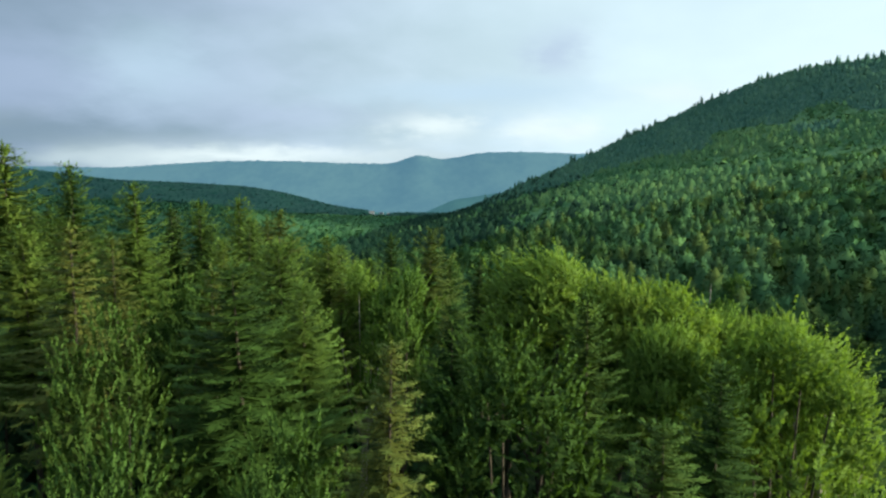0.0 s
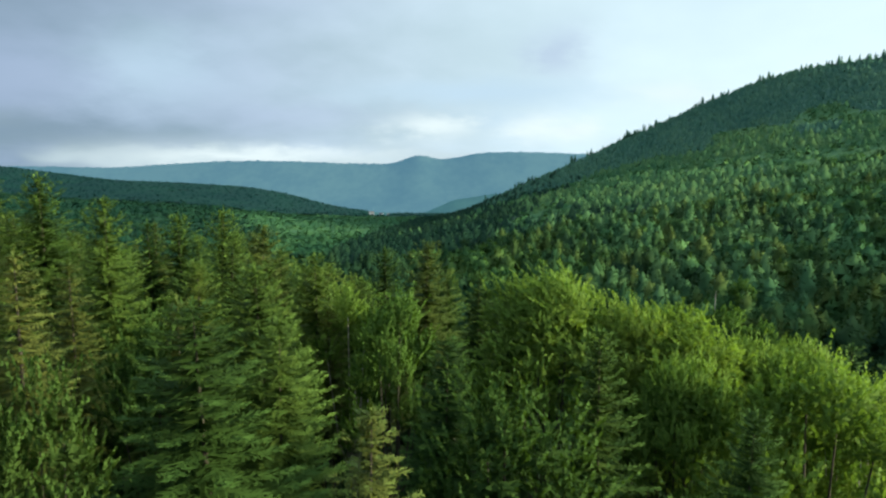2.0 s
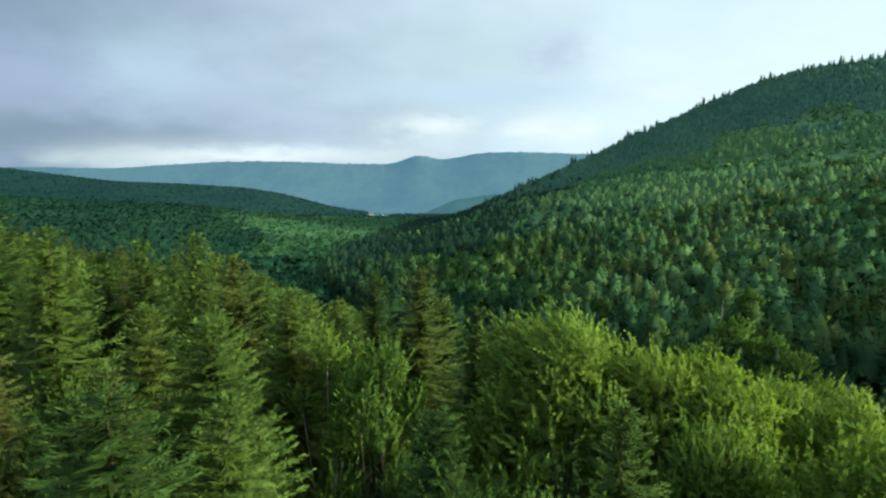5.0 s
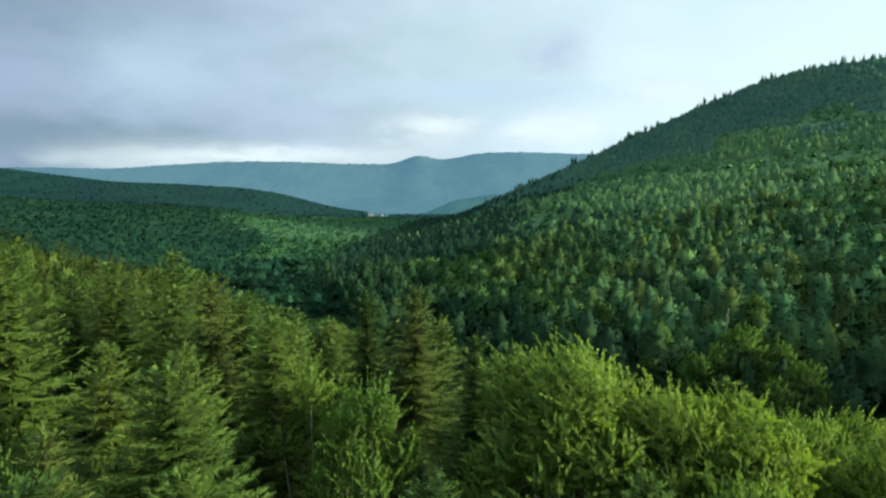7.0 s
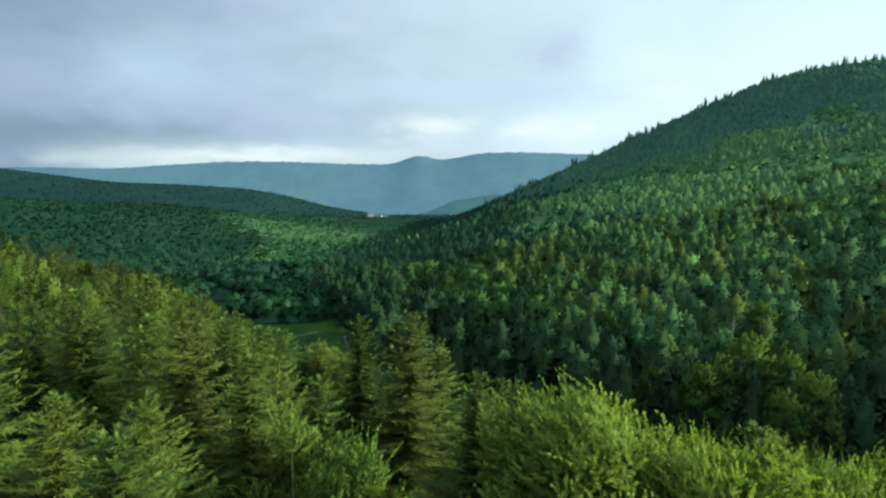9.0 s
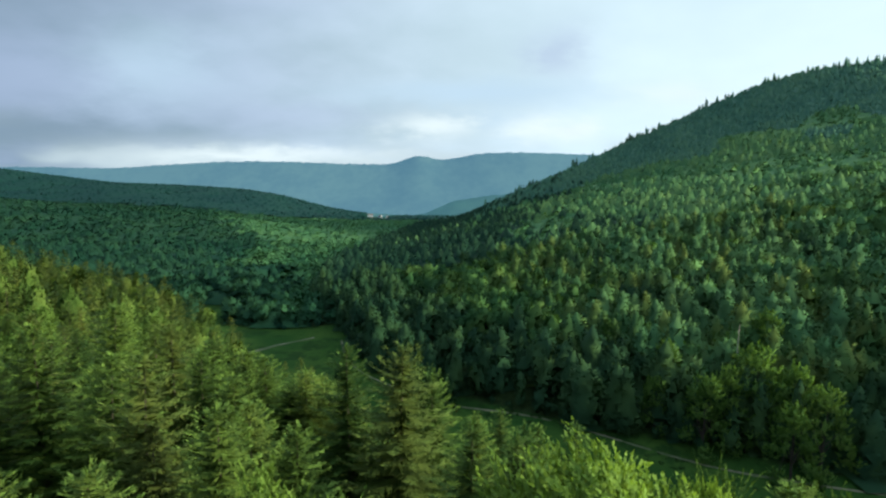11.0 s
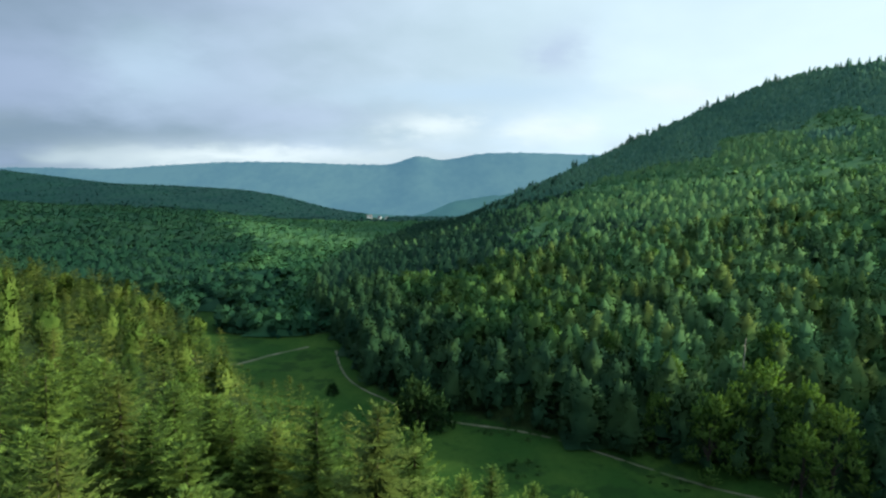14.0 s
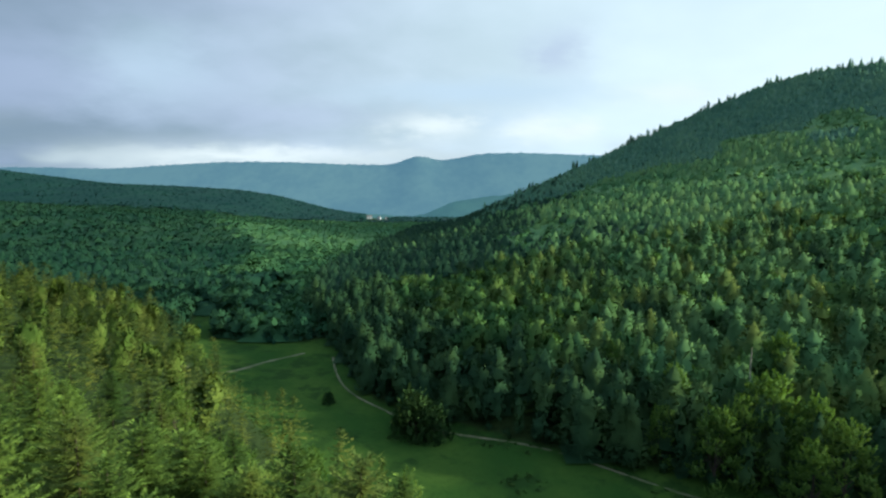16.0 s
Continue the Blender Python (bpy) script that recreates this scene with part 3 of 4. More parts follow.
def closed(places, gap):
    """The cells in which trees stand, with small holes filled."""
    cells = {(int(a), int(b)) for a, b in np.round(places[:, :2] / gap)}
    for k in range(3):
        beside = {(a + i, b + j) for a, b in cells for i, j in ((1, 0), (-1, 0), (0, 1), (0, -1))} - cells
        cells |= {(a, b) for a, b in beside if sum(q in cells for q in ((a + 1, b), (a - 1, b), (a, b + 1), (a, b - 1))) >= 3}
    return cells


def canopy(places, gap, top, rng, whole, bump):
    """The closed leaf layer under the crown tops of a dense wood: cells between trees, billowing in height. whole: all trees of the woods it is part of."""
    cells, around = closed(places, gap), closed(whole, gap)
    number, vs, fs = {}, [], []
    for a, b in sorted(cells):
        quad = []
        for p in ((a, b), (a + 1, b), (a + 1, b + 1), (a, b + 1)):
            if p not in number:
                number[p] = len(vs)
                x, y = (p[0] - 0.5) * gap, (p[1] - 0.5) * gap
                inner = all((p[0] - da, p[1] - db) in around for da in (0, 1) for db in (0, 1))
                vs.append((x, y, top + bump * noise.noise((x * 0.11, y * 0.11, 3.0)) + rng.normal(0, 0.3 * bump) if inner else 0.4))
            quad.append(number[p])
        fs += [(quad[0], quad[1], quad[2]), (quad[0], quad[2], quad[3])]
    v, f = np.array(vs), np.array(fs)
    v[:, 2] += ground_at(v[:, 0], v[:, 1])
    normals = np.zeros_like(v)
    flat = np.cross(v[f[:, 1]] - v[f[:, 0]], v[f[:, 2]] - v[f[:, 0]])
    for k in range(3):
        np.add.at(normals, f[:, k], flat)
    return v, f, unit(unit(normals) + np.array([0, 0, 0.6]))


def wood(name, shapes, places, height, width, mat, seed, label, category="trees", up=0.9, floor_=None, blend=0.93):
    rng = np.random.default_rng(seed)
    n = len(places)
    h = rng.uniform(*height, n)
    v, f, nrm = scatter(shapes, places - np.array([0, 0, 0.3]), h, h * rng.uniform(*width, n), rng, up=up, blend=blend)
    if floor_:
        gap, top, whole, bump = floor_
        v2, f2, n2 = canopy(places, gap, top, rng, whole, bump)
        v, f, nrm = np.concatenate([v, v2]), np.concatenate([f, f2 + len(v)]), np.concatenate([nrm, n2])
    return tagged(new(name, mesh_from(name, v, f, mat, True, nrm)), label, category, kind="stuff")


def in_wedge(x, y, margin=25):
    """Ground that the flight can look at, with some to spare."""
    return np.abs(x - 3) < 0.80 * np.maximum(y, 0) + margin


def patchy(x, y, size, seed):
    """Slow waves, -1 to 1, that part the stands of different trees."""
    r = np.random.default_rng(seed)
    out = 0
    for k in range(5):
        a, ph = r.uniform(0, 6.28), r.uniform(0, 6.28)
        out = out + np.sin((x * math.cos(a) + y * math.sin(a)) * 6.28 / (size * r.uniform(0.6, 1.5)) + ph)
    return out / 2.6


fine_conifers = [soft_crown(s, 420, 0.085, 7, 7, (0.5, 0.66, 0.85)[s % 3], 0.58) for s in range(9)]
coarse_conifers = [soft_crown(20 + s, 22, 0.15, 4, 5, (0.5, 0.6, 0.75)[s % 3], 0.85) for s in range(6)]
fine_broadleaves = [plain_broadleaf(s, 290, 0.095, 8, 3) for s in range(5)]
coarse_broadleaves = [plain_broadleaf(20 + s, 24, 0.14, 3, 4) for s in range(5)]
rng = np.random.default_rng(11)


def on_right_hill(x, y):
    return (x > foot_line(y) + 1) & in_wedge(x, y)


def leafy_share(x, y):
    return patchy(x, y, 130, 3) > 0.4


p = spread(-70, 245, 100, 260, 4.8, rng, on_right_hill)
m = leafy_share(p[:, 0], p[:, 1]) | (rng.random(len(p)) < 0.4)
inside = np.concatenate([p[p[:, 0] > foot_line(p[:, 1]) + 17], spread(-90, 290, 260, 284, 4.8, np.random.default_rng(12), on_right_hill)])
# far right corner takes the paler materials that stand in for haze
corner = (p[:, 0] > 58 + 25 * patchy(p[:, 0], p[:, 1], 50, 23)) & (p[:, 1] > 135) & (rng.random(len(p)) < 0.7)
# dark: scattered dark stands, plus a belt at the foot coloured for shade
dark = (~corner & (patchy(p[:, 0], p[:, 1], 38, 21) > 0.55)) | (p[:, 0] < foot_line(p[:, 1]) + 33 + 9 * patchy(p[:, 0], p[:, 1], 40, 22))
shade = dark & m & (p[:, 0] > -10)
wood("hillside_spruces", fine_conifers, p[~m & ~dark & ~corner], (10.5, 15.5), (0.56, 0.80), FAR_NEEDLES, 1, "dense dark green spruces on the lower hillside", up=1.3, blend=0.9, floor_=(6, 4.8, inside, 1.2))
wood("dark_broadleaves", fine_broadleaves, p[shade], (8, 13), (0.55, 0.8), DARK_SHADE_NEEDLES, 39, "broadleaved trees along the foot of the hill, shade coloured in", up=1.1, blend=0.85)
wood("dark_spruces", fine_conifers, p[dark & ~shade], (10.5, 15.5), (0.54, 0.76), DARK_SHADE_NEEDLES, 18, "dark spruce stands, and spruces darkened for shade, on the lower hillside", up=1.3, blend=0.9, floor_=(6, 4.2, inside, 1.2))
wood("upper_spruces", fine_conifers, p[corner & ~m], (10.5, 15.5), (0.56, 0.80), HAZED_NEEDLES, 44, "spruces higher on the hillside, coloured paler for haze", up=1.4, blend=0.9, floor_=(6, 4.8, inside, 1.2))
wood("high_broadleaves", fine_broadleaves, p[corner & m], (9, 13.5), (0.65, 0.95), HAZED_LEAVES, 45, "broadleaved trees higher on the hillside, coloured paler for haze", up=1.3, blend=0.85)
wood("hillside_broadleaves", fine_broadleaves, p[m & ~dark & ~corner], (9.5, 13.5), (0.65, 0.95), FAR_LEAVES, 2, "light green broadleaved trees among the hillside spruces", up=1.1, blend=0.85)
p = spread(-60, 130, 100, 262, 3.3, rng, lambda x, y: (np.abs(x - foot_line(y) - 3.5) < 3.5) & in_wedge(x, y))
wood("foot_scrub", [plain_broadleaf(100 + s, 110, 0.13, 6, 3) for s in range(3)], p, (2.0, 5.0), (0.9, 1.3), DARK_SHADE_NEEDLES, 14, "scrub along the foot of the hill, shade put into its colour", "bushes", up=0.5)
def crest_line(bearings):
    """Where the hill stands highest against the sky, along bearings from the middle of the flight."""
    d = np.arange(300, 900, 6.0)
    out = []
    for a in bearings:
        x, y = 3 + d * math.sin(a), 13 + d * math.cos(a)
        k = int(np.argmax((ground_at(x, y) - 64) / d))
        out.append((x[k], y[k]))
    return np.array(out)


BEARINGS = np.arange(-0.1, 0.72, 0.02)
CREST = crest_line(BEARINGS)


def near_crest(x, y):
    """The uppermost belt of the hill, just under the skyline, coloured as if in shade."""
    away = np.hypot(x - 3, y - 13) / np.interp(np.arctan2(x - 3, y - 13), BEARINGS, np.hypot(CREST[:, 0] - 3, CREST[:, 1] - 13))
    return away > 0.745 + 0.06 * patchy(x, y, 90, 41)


p = spread(-90, 660, 260, 760, 5.45, rng, on_right_hill)
hill_all = np.concatenate([p, spread(-90, 660, 236, 260, 5.45, rng, on_right_hill)])
# low: the far flank, its shade put into the needle colour
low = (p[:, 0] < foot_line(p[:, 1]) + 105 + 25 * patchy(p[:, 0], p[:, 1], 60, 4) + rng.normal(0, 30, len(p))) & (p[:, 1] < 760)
m = leafy_share(p[:, 0], p[:, 1]) & ~low
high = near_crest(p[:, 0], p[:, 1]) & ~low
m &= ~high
wood("high_spruces", coarse_conifers, p[high], (10.5, 14), (0.66, 0.9), CREST_SHADE_NEEDLES, 38, "spruces in a belt under the crest, shade and haze coloured in", up=1.2, floor_=(8, 7.6, hill_all, 1.0))
wood("foot_spruces", coarse_conifers, p[low], (10.5, 14), (0.66, 0.9), FOOT_SHADE_NEEDLES, 15, "spruces at the far foot of the hill, coloured as in shade", up=1.6, floor_=(8, 7.6, hill_all, 1.0))
wood("upper_hillside_spruces", coarse_conifers, p[~m & ~low & ~high], (10.5, 14), (0.66, 0.9), HAZED_NEEDLES, 3, "dense spruces up to the crest of the hill, coloured paler for haze", up=1.6, floor_=(8, 7.6, hill_all, 1.0))
wood("upper_hillside_broadleaves", coarse_broadleaves, p[m], (9.5, 12), (0.8, 1.05), HAZED_LEAVES, 4, "broadleaved stands high on the hillside, coloured paler for haze", up=1.6, floor_=(8, 7.6, hill_all, 1.0))


row = np.stack([np.linspace(148, 232, 34), np.linspace(295, 304, 34)], 1) + rng.normal(0, 1.8, (34, 2))
wood("pale_row", fine_broadleaves, np.column_stack([row, ground_at(row[:, 0], row[:, 1])]), (11, 14.5), (0.5, 0.7), HAZED_LEAVES, 43, "row of pale green broadleaved trees along the hillside", up=1.0)
line = crest_line(np.arange(0.08, 0.72, 0.0034)) + rng.normal(0, 4.0, (189, 2))
line = line[(patchy(line[:, 0], line[:, 1], 55, 19) > -0.45) & (rng.random(len(line)) < 0.62)]
crest = np.column_stack([line, ground_at(line[:, 0], line[:, 1])])
crest_pines = [plain_broadleaf(90 + s, 40, 0.16, 5, 3) for s in range(3)]
wood("crest_spruces", [soft_crown(120 + s, 60, 0.14, 6, 6, 0.55, 0.6) for s in range(2)] + crest_pines, crest, (14, 22), (0.3, 0.46), CREST_SHADE_NEEDLES, 17, "taller ragged trees standing out along the crest", up=1.0)


def in_valley(x, y):
    return (x < foot_line(y) + 2) & (near_hill(x, y) < 3) & in_wedge(x, y) & ~is_meadow(x, y) & (y > 205)


def lit_side(x, y):
    """The middle of the valley, coloured lighter for sun; its wooded western side is coloured darker for shade."""
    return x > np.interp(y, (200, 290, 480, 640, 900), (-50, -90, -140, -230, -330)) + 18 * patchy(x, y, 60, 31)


p = spread(-420, 60, 205, 460, 5.4, rng, in_valley)
near = p[:, 1] < 290
end_trees = [plain_broadleaf(70 + s, 130, 0.11, 5, 4) for s in range(5)]
p_near = p[near]
for side, mat, seed, name, label in ((p_near[:, 0] < -62, VALLEY_SHADE, 19, "dark_end_trees", "broadleaved trees west of the meadow's end, coloured as in shade"),
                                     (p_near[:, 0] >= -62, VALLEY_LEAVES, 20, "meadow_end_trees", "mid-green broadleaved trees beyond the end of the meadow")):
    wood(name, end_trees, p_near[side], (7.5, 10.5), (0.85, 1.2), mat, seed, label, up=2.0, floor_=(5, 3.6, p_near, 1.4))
p = p[~near]
valley_all = np.concatenate([p, spread(-420, 60, 460, 490, 3.5, rng, in_valley)])
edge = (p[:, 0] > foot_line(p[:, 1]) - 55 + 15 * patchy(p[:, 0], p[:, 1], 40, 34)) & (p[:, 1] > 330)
pale = lit_side(p[:, 0], p[:, 1]) & (patchy(p[:, 0], p[:, 1], 45, 33) > -0.35) & ~edge
m = rng.random(len(p)) < 0.3
wood("valley_spruces", coarse_conifers, p[m & ~pale & ~edge], (9, 11), (0.7, 0.9), VALLEY_SHADE, 5, "spruces in the valley bottom beyond the meadow, coloured as in shade", up=2.0)
wood("valley_broadleaves", coarse_broadleaves, p[~m & ~pale & ~edge], (8, 9.6), (1.0, 1.35), VALLEY_SHADE, 6, "broadleaved woods in the valley bottom, coloured as in shade", up=5.0, floor_=(6, 5.6, valley_all, 1.6))
wood("pale_valley_broadleaves", [plain_broadleaf(84 + s, 60, 0.12, 4, 4) for s in range(3)], p[edge], (8, 11), (0.9, 1.3), LIT_LEAVES, 46, "broadleaved trees in the valley below the hill, sun and haze coloured in", up=5.0, floor_=(6, 6.0, valley_all, 1.6))
wood("sunlit_valley_broadleaves", [plain_broadleaf(80 + s, 60, 0.12, 4, 4) for s in range(4)], p[pale], (8, 11), (0.9, 1.3), VALLEY_LEAVES, 36, "broadleaved trees in the open valley, coloured lighter for sunlight", up=5.0, floor_=(6, 6.0, valley_all, 1.6))
p = spread(-130, 10, 206, 224, 2.8, rng, in_valley)
wood("meadow_scrub", coarse_broadleaves, p, (2.0, 4.5), (0.9, 1.3), VALLEY_SHADE, 16, "scrub closing the end of the meadow, coloured as in shade", "bushes", up=0.8)
p = spread(-900, 120, 449, 950, 8.4, rng, in_valley)
valley_all = np.concatenate([p, spread(-900, 120, 410, 449, 5.0, rng, in_valley), spread(-900, 140, 950, 990, 5.0, rng, lambda x, y: in_wedge(x, y))])
m = lit_side(p[:, 0], p[:, 1])
# bright: trees whose colour carries the sunlight beside the dark hill edge
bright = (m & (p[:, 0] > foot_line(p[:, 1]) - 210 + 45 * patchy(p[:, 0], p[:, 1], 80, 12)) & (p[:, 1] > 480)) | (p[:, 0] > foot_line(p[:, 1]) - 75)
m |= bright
tops = [plain_broadleaf(40 + s, 18, 0.16, 2, 4) for s in range(4)]
wood("pale_stand", tops, p[bright], (8, 10.5), (1.1, 1.4), LIT_LEAVES, 9, "broadleaved stand in the open valley, sun and haze coloured in", up=5.0, floor_=(8.5, 6.4, valley_all, 1.6))
wood("open_woods", tops, p[m & ~bright], (8, 10.5), (1.1, 1.4), VALLEY_LEAVES, 37, "mixed woods in the open valley, coloured lighter for sunlight", up=5.0, floor_=(8.5, 6.4, valley_all, 1.6))
wood("middle_woods", tops, p[~m], (9.2, 10.5), (1.2, 1.5), VALLEY_SHADE, 7, "soft mixed woods on the low ridge, shade and haze coloured in", up=5.0, floor_=(8.5, 6.6, valley_all, 1.6))
p = spread(-1500, 260, 934, 1600, 16.0, rng, lambda x, y: (x < foot_line(y) + 20) & in_wedge(x, y) & ~((np.abs(x + 0.108 * y) < 26) & (y > 1050)) & ((x < -185) | (y < 1290)))
ridge_all = np.concatenate([p, spread(-1500, 260, 880, 934, 10.0, rng, in_wedge), spread(-1500, 260, 1600, 1650, 16.0, rng, in_wedge)])
wood("ridge_woods", [plain_broadleaf(50, 14, 0.25, 2, 3), plain_broadleaf(52, 14, 0.25, 2, 3), soft_crown(51, 12, 0.25, 3, 4)], p, (11, 12.2), (1.65, 2.05), DISTANT_HAZE, 8, "woods covering the distant ridge, blue haze mixed into their colour", up=2.6, floor_=(20, 8.4, ridge_all, 1.2))


# ---- the near spur: trees that stand singly ----
KINDS = {}
NEAR = 37.0  # trees this side of here get finer twigs


def tree_kind(name, variants, label, category, group, ease_=0.65):
    """Each variant is built once; later trees are copies."""
    KINDS[name] = [dict(make=v, model=None, label=label, category=category, group=group, ease=ease_) for v in variants]


def plant(name, x, y, top, rng, spread_=1.0, which=None):
    """Sets a tree of that kind with its foot on the ground and its tip at the height top."""
    z = float(ground_at(x, y)) - 0.1
    kinds = KINDS.get("near_" + name if y < NEAR else name, KINDS[name])
    pick = kinds[int(rng.integers(len(kinds))) if which is None else which % len(kinds)]
    tall = max(top - z, 3.0)
    turn = rng.uniform(0, 360)
    if pick["model"] is None:
        (crown, wood_, young, *lobe), leaf_mat, bark_mat = pick["make"]()
        root = new(name.replace("near_", ""))
        root.empty_display_size = 0.5
        for part_name, (v, f), mat in [("crown", crown, leaf_mat), ("trunk", wood_[0], bark_mat)] + [("limb", w, bark_mat) for w in wood_[1:]]:
            if part_name == "crown":
                v, f, nrm = turned_out(v, f, 0.4, pick["ease"], *lobe)
                ob = new(part_name, mesh_from(part_name, v, f, mat, True, nrm, young))
            else:
                ob = new(part_name, mesh_from(part_name, v, f, mat, True))
            ob.parent = root
        tagged(root, pick["label"], pick["category"], pick["group"])
        tips = np.sort(crown[0][:, 2])
        pick["model"], pick["h"] = root, float(tips[-1 - len(tips) // 400]) if lobe else float(tips[-1])
        ob = root
    else:
        ob = copy_thing(pick["model"], Matrix())
    k = tall / pick["h"]
    lean = pose(x, y, z, rng.normal(0, 1.3), rng.normal(0, 1.3), turn)
    ob.matrix_basis = lean @ Matrix.Diagonal((k * spread_, k * spread_, k, 1))
    return ob


for near, gap, leaf, bushy in (("near_", 0.115, 0.62, 2), ("", 0.16, 0.8, 1)):
    tree_kind(near + "spruce", [lambda s=s, q=(gap, leaf, bushy): (conifer_shape(s, 18, 3.8, bare=0.42, droop=0.24, lift=0.3, tier=0.66, per=10, curtain=0.35, gap=q[0], leaf=q[1], bushy=q[2], point=0.68, inner=32), SPRUCE, BARK) for s in ((1, 2, 3) if near else (1, 2, 3, 4))],
              "tall green spruce with drooping needled boughs", "spruce tree", "trees on the near spur", 0.4)
    tree_kind(near + "fir", [lambda s=s, q=(gap, leaf, bushy): (conifer_shape(s, 18, 3.6, bare=0.42, droop=0.06, lift=0.13, tier=0.78, per=9, ragged=0.15, curtain=0.12, spray=1.1, gap=q[0], leaf=q[1], bushy=q[2], point=0.70, inner=36), FIR, BARK) for s in (5, 6, 7)],
              "dark blue-green fir with level tiers of boughs", "fir tree", "trees on the near spur", 0.4)
    tree_kind(near + "larch", [lambda s=s, q=(gap, leaf, bushy): (conifer_shape(s, 18, 2.9, bare=0.40, droop=0.34, lift=0.26, tier=0.55, per=8, ragged=0.4, curtain=0.9, gap=q[0] * 1.1, leaf=q[1] * 0.9, bushy=q[2]), OLIVE, BARK) for s in (8, 9)],
              "slim olive-yellow larch with hanging twigs", "larch tree", "trees on the near spur", 0.5)
tree_kind("coned_spruce", [lambda s=s: (conifer_shape(s, 18, 3.5, bare=0.42, droop=0.24, lift=0.3, tier=0.66, per=9, curtain=0.35, gap=0.15, leaf=0.75, point=0.6, inner=32), RUSSET, BARK) for s in (1, 3)],
          "spruce tinged brown by cones along its boughs", "spruce tree", "trees on the near spur", 0.4)
tree_kind("beech", [lambda s=s: (broadleaf_shape(s, 18, 4.5, shoots=1750, per=15, upright=0.45, leaf=0.95, lobes_=24, low=0.55, plume=1.05, wander=0.25, comb=0.3, bulge=3.6), BEECH, BARK) for s in (12, 13, 14)],
          "broad yellow-green tree with upright leafy shoots", "broadleaf tree", "trees on the near spur", 0.6)
tree_kind("hornbeam", [lambda s=s, leaf_=leaf_: (broadleaf_shape(s, 17, 3.3, shoots=620, per=20, upright=1.3, leaf=0.9, low=0.55, lobes_=13, plume=1.6, wander=0.14), leaf_, BARK) for s, leaf_ in ((20, OLIVE_LEAVES), (21, BEECH))],
          "olive or yellow-green tree with long upright shoots", "broadleaf tree", "trees on the near spur", 0.55)
tree_kind("alder", [lambda s=s: (broadleaf_shape(s, 17, 3.9, shoots=560, per=22, leaf=0.95, low=0.42, lobes_=17, plume=1.1, spike=2.0, wander=0.12), ALDER, BARK) for s in (15, 16)],
          "mid-green broadleaved tree with spiky upright shoots", "broadleaf tree", "trees on the near spur", 0.55)
tree_kind("birch", [lambda s=s: (broadleaf_shape(s, 17, 3.0, shoots=600, per=15, upright=0.6, leaf=0.75, low=0.55), BEECH, PALE_BARK) for s in (18,)],
          "pale yellow-green birch with a narrow crown", "broadleaf tree", "trees on the near spur", 0.6)
tree_kind("young_birch", [lambda s=s: (broadleaf_shape(s, 11, 2.8, shoots=420, per=12, upright=0.6, leaf=1.0, low=0.3), OLIVE_LEAVES, BARK) for s in (28, 29, 30)],
          "young yellow-green birch on the sunlit slope", "broadleaf tree", "trees on the lower slope")
tree_kind("willow", [lambda s=s: (broadleaf_shape(s, 13, 4.2, shoots=520, per=10, upright=0.7, leaf=1.7, low=0.12, lobes_=16), WILLOW, BARK) for s in (24, 25)],
          "round green broadleaved tree at the edge of the valley meadow", "broadleaf tree", "trees by the meadow")

# x, y, height of the tip above datum, spread
SPRUCES = [(-26.5, 40, 63.4, 1.1), (-24.7, 44, 62.2, 1), (-17.6, 39, 60.7, 1), (-16, 45, 59.5, 1), (-15.4, 48.5, 59.8, 0.9), (-10.1, 42, 58.9, 1),
           (-5.7, 31, 58.1, 1), (-5.9, 44, 56.3, 1), (0.1, 50.7, 57.2, 1.1), (-13.6, 53.1, 57.7, 1), (24.2, 39, 52.4, 0.9), (-16.4, 56.3, 57.4, 1),
           (-23.1, 63.7, 56.4, 1), (2.2, 54.5, 54.4, 0.9), (16, 39, 54.6, 0.9), (20.4, 45, 51.8, 1), (-18.7, 30, 58.6, 1)]
FIRS = [(7.2, 48, 53.5, 0.8), (10.0, 50, 52.5, 0.9), (-17.1, 43, 59.1, 1), (-5.8, 23.5, 57.9, 1.25), (-2.5, 52, 56.5, 1), (3.9, 42, 56.1, 0.9), (2.0, 29, 55.4, 0.9), (12.6, 24.8, 53.8, 0.8),
        (27.3, 41, 51.8, 1), (27, 36, 51.8, 1), (6.1, 40.3, 56.0, 0.8), (-15.7, 63.3, 53.8, 1), (8.5, 18, 54.0, 0.9)]
LARCHES = [(-0.3, 18.6, 56.3, 1), (-13.8, 26, 59.2, 1.2), (-14.1, 30, 58.3, 1), (-8.7, 40.3, 56.3, 1.2), (-21, 52, 58.3, 1.1)]
BEECHES = [(21.5, 36, 52.8, 0.75), (25.5, 43, 51.0, 0.85), (7.9, 36.6, 56.6, 1.15), (14.6, 35.5, 54.9, 1.1), 
           (15.2, 45.5, 51.3, 0.85), (20.2, 40.5, 52.2, 0.85), (11.0, 43.5, 52.9, 0.8), (11.5, 36.0, 55.2, 0.8), (13.2, 31.5, 53.6, 0.8), (22.3, 33.5, 52.0, 0.8)]
HORNBEAMS = [(-0.8, 34.5, 55.9, 1.0), (17.0, 27.2, 54.6, 1.25)]
ALDERS = [(4.3, 24, 54.8, 1.35), (-9.1, 20, 56.6, 0.9), (-9.9, 28, 56.5, 0.9), (-2.4, 15.5, 55.0, 0.85), (-5.5, 13.5, 55.2, 0.8), (-7.8, 13.2, 55.0, 0.8), (18.8, 49.5, 49.8, 1.1), (24.5, 47.5, 49.6, 1.1)]
BIRCHES = [(-3.5, 38, 55.6, 1), (21.5, 31, 52.6, 1)]
